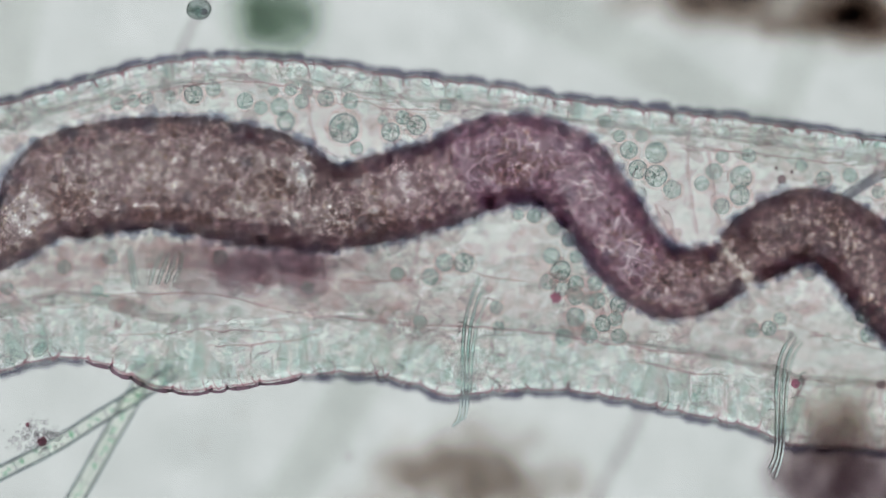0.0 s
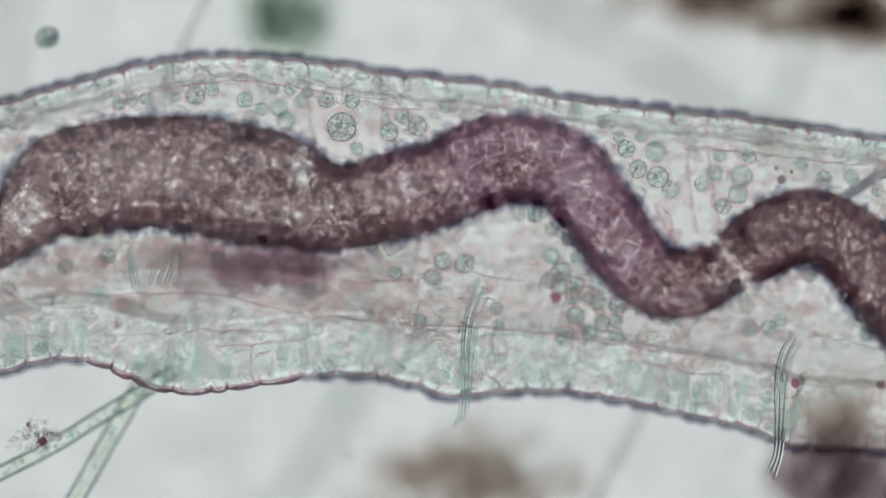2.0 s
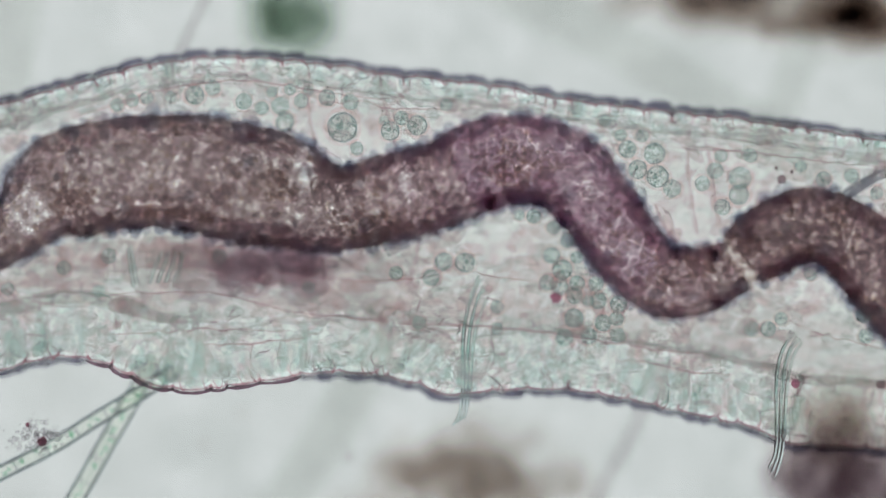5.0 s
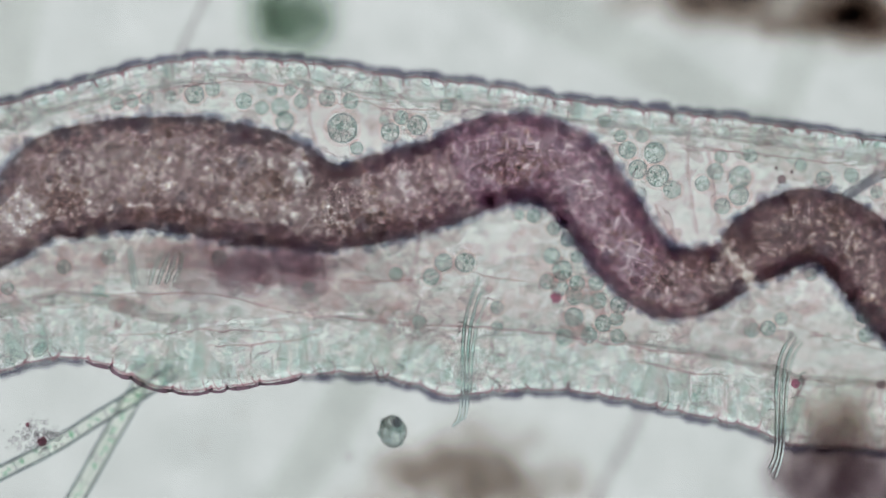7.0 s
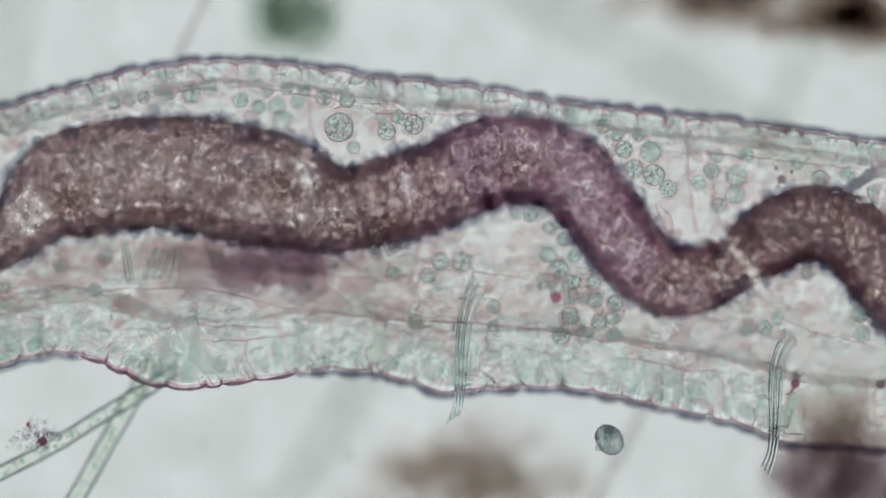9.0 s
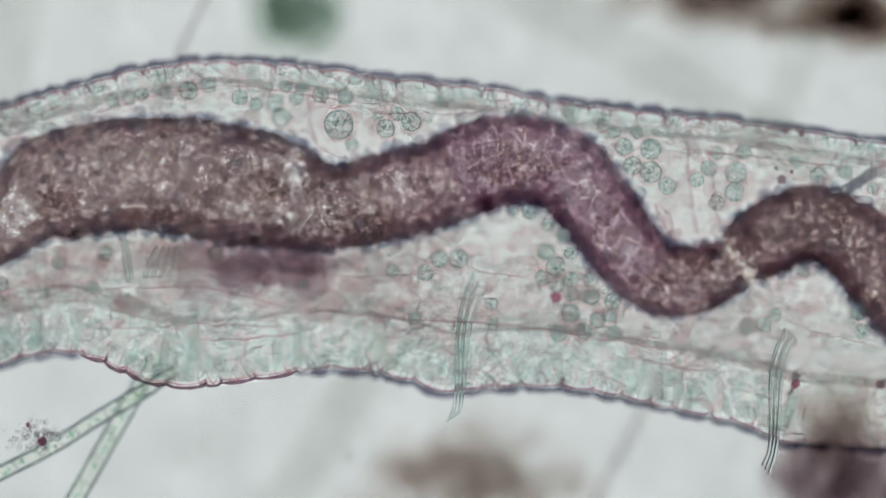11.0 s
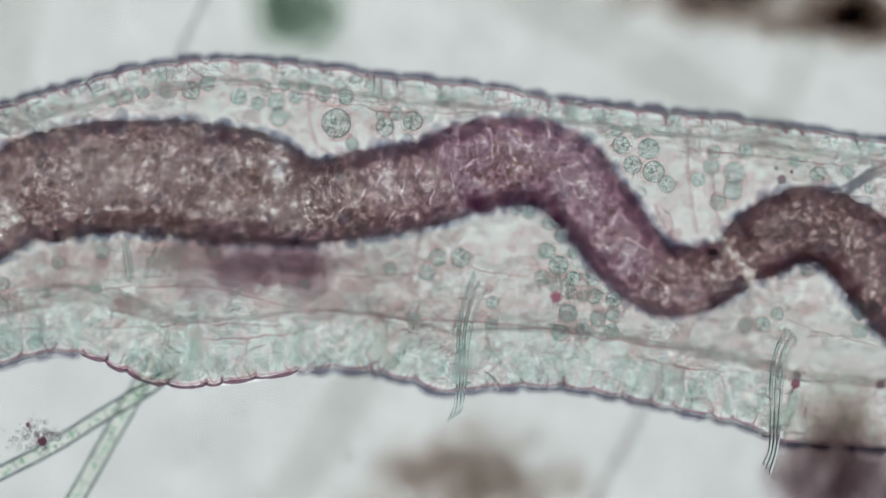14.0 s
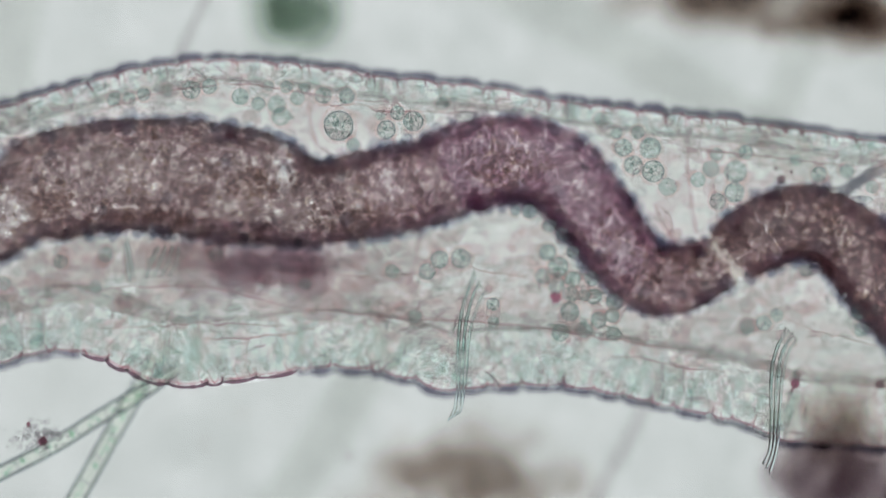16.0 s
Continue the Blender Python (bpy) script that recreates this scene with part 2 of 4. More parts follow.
def spline(rows, n):
    """n points, evenly along a smooth curve through the rows (any number of columns)."""
    p = np.array(rows, float)
    d = np.r_[0, np.cumsum(np.maximum(np.hypot(*(np.diff(p[:, :2], axis=0).T)), 1e-6))]
    p = np.vstack([2 * p[0] - p[1], p, 2 * p[-1] - p[-2]])
    s = np.linspace(0, d[-1], n)
    out = []
    for x in s:
        i = min(max(int(np.searchsorted(d, x, "right")) - 1, 0), len(d) - 2)
        t = (x - d[i]) / (d[i + 1] - d[i])
        a, b, c, e = p[i:i + 4]
        out.append(0.5 * (2 * b + (c - a) * t + (2 * a - 5 * b + 4 * c - e) * t * t + (3 * b - a - 3 * c + e) * t ** 3))
    return np.array(out)


def tube(shape, centres, wide, high, seg=12, lump=0.0, rng=None, freq=20.0, caps=True):
    """A closed tube along centres (x, y, z); wide is its half width on the plan, high its half height."""
    c = np.array([p[:] for p in centres], float)
    tan = np.gradient(c, axis=0)
    tan[:, 2] = 0
    tan /= np.maximum(np.linalg.norm(tan, axis=1), 1e-9)[:, None]
    side = np.c_[-tan[:, 1], tan[:, 0], np.zeros(len(c))]
    wide, high = np.broadcast_to(wide, len(c)), np.broadcast_to(high, len(c))
    o = Vector(rng.uniform(-9, 9, 3)) if rng is not None else Vector((0, 0, 0))
    v = []
    for i in range(len(c)):
        for k in range(seg):
            a = 2 * math.pi * k / seg
            q = side[i] * math.cos(a) * wide[i] + np.array((0, 0, math.sin(a) * high[i]))
            if lump:
                q = q * (1 + lump * noise.noise(Vector(c[i] + q) * freq + o))
            v.append(c[i] + q)
    f = [[i * seg + k, i * seg + (k + 1) % seg, (i + 1) * seg + (k + 1) % seg, (i + 1) * seg + k] for i in range(len(c) - 1) for k in range(seg)]
    if caps:
        f += [list(range(seg))[::-1], list(range((len(c) - 1) * seg, len(c) * seg))]
    return shape.put(v, f)


def thing(name, label, category, shape=None, mat=None, group="", kind="", place=None):
    ob = new(name, shape.mesh(name, mat) if shape else None)
    if place is not None:
        ob.location = place
    return tagged(ob, label, category, group, kind)


def part(name, shape, mat, parent, label=""):
    ob = new(name, shape.mesh(name, mat))
    ob.parent = parent
    return tagged(ob, label) if label else ob


# ---- the microscope: lamp field and slide ----
def disc(z, r, n=64):
    s = Shape()
    s.put([(r * math.cos(2 * math.pi * k / n), r * math.sin(2 * math.pi * k / n), z + dz) for dz in (0, -0.05) for k in range(n)],
          [list(range(n)), list(range(n, 2 * n))[::-1]] + [[k, n + k, n + (k + 1) % n, (k + 1) % n] for k in range(n)])
    return s


def slab(x, y, z0, z1):
    s = Shape()
    s.put([(a * x, b * y, c) for c in (z0, z1) for a, b in ((-1, -1), (1, -1), (1, 1), (-1, 1))],
          [[3, 2, 1, 0], [4, 5, 6, 7], [0, 1, 5, 4], [1, 2, 6, 5], [2, 3, 7, 6], [3, 0, 4, 7]])
    return s


SLIDE = -0.45
thing("backdrop", "evenly glowing pale grey lamp field of the microscope", "lamp field", disc(-2.5, 1.75), LAMP, kind="structure")
slide = thing("floor", "clear glass microscope slide under the water", "glass slide", slab(1.5, 1.0, SLIDE - 0.04, SLIDE), GLASS, kind="structure")

rng = np.random.default_rng(7)


def water(name, edge, far):
    """The water beside the worm, a tinted sheet added to dim the lamp field so that the body looks brighter: a thin
    layer from just under the body's edge outward to far.
    """
    s = Shape()
    line = spline(edge, 80)
    inner = 9 if far < 441 else -9
    line = np.vstack([[(-700, 435 - inner), (-84, 435 - inner)], line, [(1656, 535 - inner), (2270, 535 - inner)]])
    pts = [at(u, v + inner, -0.02 - d) for d in (0, 0.01) for u, v in line] + [at(u, far, -0.02 - d) for d in (0, 0.01) for u, _ in line]
    n = len(line)
    quads = [(i, i + 1, 2 * n + i + 1, 2 * n + i) for i in range(n - 1)] + [(n + i, n + i + 1, 3 * n + i + 1, 3 * n + i) for i in range(n - 1)]
    s.put([p[:] for p in pts], [list(q) for q in quads])
    return thing(name, "thin grey layer of water round the worm, added to dim the lamp field", "water", s, DIM_WATER, kind="structure")

# ---- the worm ----
worm = thing("worm", "translucent freshwater worm with a brown winding gut, seen from the side", "worm")
BOTTOM = -0.21

UPPER = [(-80, 190), (0, 177), (100, 150), (200, 122), (300, 103), (400, 95), (500, 101), (600, 113), (700, 128), (850, 143), (1000, 168),
         (1150, 190), (1300, 204), (1450, 225), (1568, 243), (1650, 255)]
LOWER = [(-80, 690), (0, 663), (50, 650), (110, 640), (180, 650), (225, 670), (280, 692), (350, 695), (430, 688), (530, 672), (640, 667), (730, 685),
         (800, 706), (900, 698), (1000, 698), (1100, 712), (1200, 735), (1330, 764), (1390, 790), (1480, 796), (1568, 803), (1650, 810)]


water("dim_water_upper", UPPER, -700)
water("dim_water_lower", LOWER, 1580)


def edge_wall(name, edge, depth, label, inward):
    """A side of the body wall: from the outer edge inward by depth (millimetres, start to end)."""
    line = spline(edge, 150)
    n = np.gradient(line, axis=0)
    n = np.c_[-n[:, 1], n[:, 0]] / np.linalg.norm(n, axis=1)[:, None] * inward
    d = np.interp(np.linspace(0, 1, 150), np.linspace(0, 1, len(depth)), depth)
    mid = line + n * (d / 2)[:, None]
    s = Shape()
    tube(s, [at(*p, -0.005) for p in mid], d / 2000, 0.05, 24, 0.12, rng, 14)
    wall = part(name, s, WALL, worm, label)
    return wall, line, n


def cuticle_folds(wall, line, n, count, bulge, sharp=(0, 0)):
    """The rings of the cuticle, seen edge on: each a shallow arc along the body's outline whose end tucks in under the next. Between the
    two ends of sharp the edge lies high and thin, elsewhere it is thick and lies lower."""
    total = len(line) - 1
    cuts = np.linspace(0, total, count + 1) + np.r_[0, rng.uniform(-0.45, 0.45, count - 1), 0] * total / count
    for a, b in zip(cuts[:-1], cuts[1:]):
        t = np.linspace(a - 0.1, b + 0.25, 15)
        x = np.c_[[np.interp(t, range(total + 1), line[:, k]) for k in (0, 1)]].T
        m = np.c_[[np.interp(t, range(total + 1), n[:, k]) for k in (0, 1)]].T
        u = np.linspace(-1, 1, 15)
        h = bulge * rng.uniform(0.5, 1.5)
        tuck = rng.choice((2.0, 5.0, 12.0), p=(0.5, 0.35, 0.15))
        x = x - m * (h * (1 - abs(u) ** 2.6) - bulge * 0.6 - tuck * np.clip((u - 0.8) / 0.2, 0, 1) ** 2)[:, None]
        ragged = np.array([noise.noise(Vector((p[0] / 14, p[1] / 14, 1.7))) for p in x])
        thin = sharp[0] < x[7][0] < sharp[1]
        s = Shape()
        if thin:
            tube(s, [at(*p, 0.03) for p in x], 0.0032 * (1 - 0.4 * u ** 4) * (1 + 0.6 * ragged), 0.02, 8)
        else:
            tube(s, [at(*p, -0.1) for p in x], 0.0072 * (1 - 0.5 * u ** 4) * (1 + 0.7 * ragged), 0.05, 10)
        part("cuticle_fold", s, CUTICLE_THIN if thin else CUTICLE, wall)
        s = Shape()
        tube(s, [at(*p, 0.02) for p in x + m * (6 if thin else 7)], 0.0018 * (1 + 0.8 * ragged), 0.02, 6)
        part("cuticle_edge", s, CUTICLE_EDGE, wall)
        for _ in range(2):
            k = rng.integers(2, 13)
            reach, lean = rng.uniform(10, 30), rng.uniform(-14, 14)
            w = np.linspace(0, 1, 9)
            d = np.array((-m[k][1], m[k][0]))
            crease = x[k] + m[k] * (3 + reach * w)[:, None] + d * (lean * np.sin(2.2 * w))[:, None]
            s = Shape()
            tube(s, [at(*p, 0.04) for p in crease], 0.0013 * (1.15 - w), 0.006, 6)
            part("crease", s, CUTICLE_EDGE, wall)


def inner_membrane(wall, line, n, depth, width):
    """The soft line where the body wall meets the cavity, in uneven lengths."""
    d = np.interp(np.linspace(0, 1, len(line)), np.linspace(0, 1, len(depth)), depth)
    i = 2
    while i < len(line) - 14:
        k = i + int(rng.integers(5, 12))
        t, off = np.linspace(i, k, 16), rng.uniform(-12, 3)
        x = np.c_[[np.interp(t, range(len(line)), (line + n * (d + off)[:, None])[:, j]) for j in (0, 1)]].T
        wob = np.array([noise.noise(Vector((p[0] / 25, p[1] / 25, 4.2))) for p in x])
        s = Shape()
        tube(s, [at(p[0], p[1] + 8 * q, -0.02) for p, q in zip(x, wob)], width * np.sin(math.pi * np.linspace(0.06, 0.94, 16)) ** 0.5 * (1 + 0.7 * wob), 0.02, 8)
        part("wall_membrane", s, INNER, wall)
        i = k - int(rng.integers(-2, 4))


upper_wall, up_line, up_n = edge_wall("upper_body_wall", UPPER, (50, 48, 44, 46, 44, 46, 50), "pale mint translucent body wall with ringed cuticle", 1)
lower_wall, low_line, low_n = edge_wall("lower_body_wall", LOWER, (110, 130, 110, 105, 110, 125, 130), "pale mint translucent folded body wall", -1)
cuticle_folds(upper_wall, up_line, up_n, 34, 5.5)
cuticle_folds(lower_wall, low_line, low_n, 31, 5.0, (130, 545))
inner_membrane(upper_wall, up_line, up_n, (50, 48, 44, 46, 44, 46, 50), 0.0042)
inner_membrane(lower_wall, low_line, low_n, (108, 128, 108, 103, 108, 120, 125), 0.0026)


def lining():
    """The far side of the body, a thin sheet under the gut between the two walls."""
    s = Shape()
    n, k = 90, 16
    top, low = spline(UPPER, n), spline(LOWER, n)
    pts = []
    for side in (0, 1):
        for i in range(n):
            for j in range(k):
                p = top[i] + (low[i] - top[i]) * (0.03 + 0.94 * j / (k - 1))
                sag = math.sin(math.pi * j / (k - 1)) ** 0.5
                pts.append(at(*p, -0.05 + (BOTTOM + 0.05) * sag - 0.012 * side + 0.006 * noise.noise(Vector((p[0] / 60, p[1] / 60, 0)))))
    m = n * k
    f = [[i * k + j, (i + 1) * k + j, (i + 1) * k + j + 1, i * k + j + 1] for i in range(n - 1) for j in range(k - 1)]
    f2 = [[m + q for q in reversed(face)] for face in f]
    rim = list(range(k)) + [i * k + k - 1 for i in range(1, n)] + [(n - 1) * k + j for j in range(k - 2, -1, -1)] + [i * k for i in range(n - 2, 0, -1)]
    f3 = [[a, b, m + b, m + a] for a, b in zip(rim, rim[1:] + rim[:1])]
    s.put([p[:] for p in pts], f + f2 + f3)
    return part("coelom_lining", s, LINING, worm, "pinkish translucent lining of the body cavity")


lining()


# The gut's axis on the plan: u, v and half width.
GUT_AXIS = [(-150, 450, 62), (-60, 432, 64), (0, 412, 58), (32, 388, 66), (62, 355, 86), (92, 336, 99), (130, 322, 104), (220, 306, 104), (320, 308, 108), (420, 326, 111),
            (500, 344, 102), (550, 362, 87), (600, 368, 78), (660, 355, 82), (720, 340, 84), (790, 318, 82), (850, 290, 85), (915, 278, 83), (985, 292, 80),
            (1038, 338, 76), (1070, 385, 72), (1105, 435, 70), (1155, 490, 66), (1210, 502, 66), (1258, 490, 60), (1297, 472, 54), (1335, 443, 64),
            (1375, 418, 70), (1435, 400, 70), (1500, 424, 72), (1550, 470, 78), (1610, 540, 78), (1660, 600, 78)]
GUT_LINE = spline(GUT_AXIS, 640)
GUT_STEP = float(np.hypot(*np.diff(GUT_LINE[:, :2], axis=0).T).mean())


# A flat ring, the dark border of one gut cell round its pale middle.
RING = np.array([(math.cos(a) * (1 + 0.42 * math.cos(b)), math.sin(a) * (1 + 0.42 * math.cos(b)), 0.2 * math.sin(b))
                 for a in np.linspace(0, 2 * math.pi, 15)[:-1] for b in np.linspace(0, 2 * math.pi, 6)[:-1]])
RING_FACES = [[p * 5 + q, p * 5 + (q + 1) % 5, (p + 1) % 14 * 5 + (q + 1) % 5, (p + 1) % 14 * 5 + q] for p in range(14) for q in range(5)]


# Pale places of the gut: middle, half width, half height and the share of tissue that is missing there.
PALE_PLACES = ((523, 298, 17, 44, 0.65), (714, 318, 9, 44, 0.6), (24, 378, 36, 42, 0.6), (310, 312, 95, 42, 0.35), (190, 300, 50, 40, 0.3), (1120, 440, 26, 34, 0.4),
               (615, 375, 40, 28, 0.3), (930, 268, 45, 26, 0.35), (1490, 400, 26, 34, 0.45), (1180, 492, 26, 20, 0.35))


# Where crisp heaps of tiny granules lie on the gut: middle, half width and half height.
GRANULE_PLACES = ((108, 350, 52, 48), (280, 392, 120, 26), (660, 395, 105, 42), (915, 290, 95, 42), (1255, 470, 48, 26), (1400, 352, 48, 16), (1482, 392, 30, 40), (1330, 430, 34, 30),
                  (1180, 500, 40, 22), (470, 330, 50, 40))


def grainy(q):
    u, v = q[0] * 1000 + 784, 441 - q[1] * 1000
    return max(1 - ((u - a) / c) ** 2 - ((v - b) / d) ** 2 for a, b, c, d in GRANULE_PLACES)


def pale(q):
    u, v = q[0] * 1000 + 784, 441 - q[1] * 1000
    return any(((u - a) / c) ** 2 + ((v - b) / d) ** 2 < 1 and rng.random() < 0.7 * e for a, b, c, d, e in PALE_PLACES)


GUT_TURN = np.gradient(np.unwrap(np.arctan2(*np.gradient(GUT_LINE[:, :2], axis=0).T[::-1]))) / GUT_STEP
GUT_TURN = np.convolve(GUT_TURN, np.ones(9) / 9, "same")


def gut_top(u):
    """How high the upper side of the gut lies: the chamber is arched up, the bend lies deep."""
    return np.interp(u, (-100, 60, 180, 450, 560, 720, 880, 1040, 1200, 1400), (0.03, 0.045, 0.1, 0.1, 0.055, 0.05, 0.045, 0.02, 0.02, 0.035))


def gut_segment(lo, hi):
    """A length of the gut from one point of its line to another: a lumpy wall, a shell of dark tissue in it, food and fat inside."""
    line = GUT_LINE[lo:hi + 1]
    turn = GUT_TURN[lo:hi + 1]
    r = line[:, 2] / 1000
    high = np.minimum(r * 1.1, 0.125)
    mid = gut_top(line[:, 0]) - high
    u, v, _ = line[len(line) // 2]
    c0 = at(u, v, 0)
    centres = [at(a, b, z) - c0 for (a, b, _), z in zip(line, mid)]
    tan = np.gradient(line[:, :2], axis=0)
    tan /= np.linalg.norm(tan, axis=1)[:, None]
    violet = float(np.interp(u, (0, 600, 780, 900, 1100, 1200, 1300), (0.12, 0.2, 0.5, 0.8, 0.85, 0.4, 0.25)))
    label = "violet-brown length of the gut" if violet > 0.45 else "swollen brown gut chamber full of pale granules" if u < 560 else "brown granular length of the gut"
    area = float(np.sum(r)) * GUT_STEP / 1000

    def on_wall(i, a, g, size=0.0):
        ca, sa = math.cos(a), math.sin(a)
        # the inner side of a tight turn is rounded off
        if turn[i] * ca < 0:
            g = min(g, 0.86 / (abs(turn[i] * ca) * line[i][2]))
        return Vector(centres[i]) + Vector((tan[i][1], tan[i][0], 0)) * (ca * (g * r[i] - size)) + Vector((0, 0, sa * g * high[i]))

    def outward(i, a):
        ca, sa = math.cos(a), math.sin(a)
        return Vector((tan[i][1] * ca / r[i], tan[i][0] * ca / r[i], sa / high[i])).normalized()

    def crowded(i, a):
        """On the inner side of a turn the wall is shorter and holds less."""
        least = 0.12 if line[i][0] < 780 else 0.34
        room = 1 + turn[i] * math.cos(a) * line[i][2] * 0.9
        return rng.random() > (least + (1 - least) * min(room, 1.0) if room > 0.3 else 0.08)

    dense = float(np.interp(u, (60, 150, 480, 560, 1150, 1300, 1400), (1.0, 1.3, 1.3, 1.1, 1.2, 1.3, 1.4)))
    thick_wall = dense * float(np.interp(u, (60, 150, 480, 560), (0.9, 0.66, 0.66, 1.0)))
    s = Shape()
    for _ in range(int(area * 17000 * dense)):
        i, a = rng.integers(0, len(line)), rng.uniform(0, 2 * math.pi)
        w = rng.uniform(0.006, 0.0125)
        if crowded(i, a) or pale(c0 + on_wall(i, a, 1)):
            continue
        k = len(s.v)
        s.ball((0, 0, 0), (w * rng.uniform(0.7, 1.3), w * rng.uniform(0.7, 1.3), w * 0.35), 1, 0.14, rng)
        m = np.array(outward(i, a).to_track_quat("Z", "Y").to_matrix())
        g = 0.95 + 0.09 * noise.noise(Vector((line[i][0] / 22, line[i][1] / 22, 1.6 * math.cos(a) + math.sin(a))))
        p = on_wall(i, a, g) + Vector((tan[i][0], -tan[i][1], 0)) * rng.uniform(-0.002, 0.002)
        s.v[k] = s.v[k] @ m.T + np.array(p[:])
    wall = Shape()
    ring = np.linspace(0, 2 * math.pi, 49)[:-1]
    rows = []
    for i in range(len(line)):
        for a in ring:
            g = 0.95 + 0.07 * noise.noise(Vector((line[i][0] / 24, line[i][1] / 24, 1.6 * math.cos(a) + math.sin(a))))
            # neighbours meet along a ragged line
            jag = sum(0.026 * noise.noise(Vector((3 * math.cos(a), 3 * math.sin(a), end * 0.37))) * max(0.0, 1 - abs(lo + i - end) / 5) for end in (lo, lo + len(line) - 1))
            rows.append((c0 + on_wall(i, a, g) + Vector((tan[i][0], -tan[i][1], 0)) * jag)[:])
    spots = [(rows[i * 48 + k][0] * 1000 + 784, 441 - rows[i * 48 + k][1] * 1000) for i in range(len(line)) for k in range(48)]
    gone = [any(((a - c) / e) ** 2 + ((b - d) / h) ** 2 < 1 + 0.5 * noise.noise(Vector((a / 12, b / 12, 3))) for c, d, e, h, w in PALE_PLACES if w > 0.55) for a, b in spots]
    wall.put(rows, [[i * 48 + k, i * 48 + (k + 1) % 48, (i + 1) * 48 + (k + 1) % 48, (i + 1) * 48 + k] for i in range(len(line) - 1) for k in range(48) if k < 24 or not gone[i * 48 + k]])
    gut = part("gut_segment", wall, GUT_SKIN_VIOLET if 0.6 < violet else GUT_SKIN_ROSE if 0.3 < violet else GUT_SKIN_RUSSET if u > 1300 else GUT_SKIN, worm, label)
    tissue_a, tissue_b, pulp, fat, coat = Shape(), Shape(), Shape(), Shape(), Shape()
    for _ in range(int(area * 72000 * thick_wall)):
        i = rng.integers(0, len(line))
        a = rng.uniform(0, 2 * math.pi)
        thick = 0.15 + 0.18 * abs(math.cos(a)) ** 2
        if rng.random() > thick / 0.33 or (abs(line[i][0] - 714) < 7 and rng.random() < 0.6) or crowded(i, a):
            continue
        q = 1.02 - thick * rng.random() + (0.12 * rng.random() if rng.random() < 0.3 else 0)
        size = rng.uniform(0.0045, 0.0095)
        p = on_wall(i, a, q, size * 0.4) + Vector((tan[i][0], -tan[i][1], 0)) * rng.uniform(-0.004, 0.004)
        if pale(c0 + p):
            continue
        (tissue_b if rng.random() < violet else tissue_a).ball(p, size * rng.uniform(0.75, 1.25, 3), 2 if size > 0.0085 else 1, 0.12, rng)
    # the coat of large grey-green cells round the gut, which roughens its outline
    for _ in range(int(len(line) * GUT_STEP / 2.6)):
        i = rng.integers(0, len(line))
        a = rng.normal(0.0, 0.45) + (math.pi if rng.random() < 0.5 else 0)
        if crowded(i, a):
            continue
        size = rng.uniform(0.006, 0.0135)
        coat.ball(on_wall(i, a, rng.uniform(0.93, 1.03)), size * rng.uniform(0.75, 1.25, 3), 2, 0.2, rng)
    # crisp heaps of tiny granules on the upper side
    for _ in range(int(area * 90000)):
        i, a = rng.integers(0, len(line)), rng.uniform(0.2 * math.pi, 0.8 * math.pi)
        p = on_wall(i, a, rng.uniform(0.9, 1.0))
        q = c0 + p
        if rng.random() > 0.03 + 0.75 * max(grainy(q), 0) or crowded(i, a):
            continue
        w = rng.uniform(0.0016, 0.0034)
        turned = np.array(Euler((rng.normal(0, 0.4), rng.normal(0, 0.4), rng.uniform(0, 6.28))).to_matrix())
        pulp.put((RING * np.array((w * rng.uniform(0.7, 1.5), w, w))) @ turned.T + np.array(p[:]), RING_FACES)
    for _ in range(int(area * 9000)):
        i = rng.integers(0, len(line))
        if noise.noise(Vector((line[i][0] / 70, line[i][1] / 70, rng.uniform(0, 0.6)))) < -0.02:
            continue
        p = on_wall(i, rng.uniform(0, math.pi), math.sqrt(rng.uniform(0.2, 0.8)))
        fat.ball(p, rng.uniform(0.002, 0.006) * rng.uniform(0.7, 1.3, 3), 1, 0.15, rng)
    for name, shape, mat in (("epithelium", s, GUT_VIOLET if violet > 0.6 else GUT_ROSE if violet > 0.28 else GUT), ("gut_tissue", tissue_a, GUT_CELL), ("violet_tissue", tissue_b, GUT_CELL_VIOLET), ("food_pulp", pulp, GRAIN), ("fat_body", fat, BRIGHT),
                             ("chloragogen_coat", coat, CHLORAGOGEN)):
        if shape.n:
            tagged(part(name, shape, mat, gut), kind="stuff").location = c0
    return gut, u


# a pale constriction parts the bend from the last loop
pinch = int(np.argmin(abs(GUT_LINE[:, 0] - 1306)))
cuts = [np.linspace(0, pinch - 3, 42).astype(int), np.linspace(pinch + 3, 638, 13).astype(int)]
gut = [gut_segment(int(a), int(b)) for run in cuts for a, b in zip(run[:-1], run[1:])]


def constriction(lo, hi, share, label):
    line = GUT_LINE[lo:hi]
    u, v, _ = line[len(line) // 2]
    c0 = at(u, v, 0)
    s = Shape()
    tube(s, [at(a, b, -0.03) - c0 for a, b, _ in line], line[:, 2] / 1000 * share, 0.045, 24, 0.35, rng, 45)
    ob = part("gut_constriction", s, GUT_PINCH, worm, label)
    ob.location = c0
    some = Shape()
    for _ in range(len(line) * 7):
        a, b, w = line[rng.integers(0, len(line))]
        some.ball(at(a + rng.uniform(-4, 4), b + rng.uniform(-0.8, 0.8) * w, rng.uniform(-0.06, 0.04)) - c0, rng.uniform(0.003, 0.009), 2, 0.2, rng)
    tagged(part("gut_tissue", some, GUT_CELL, ob), kind="stuff")
    return ob, u


gut.append(constriction(pinch - 4, pinch + 5, 0.74, "pale constriction between two gut loops"))


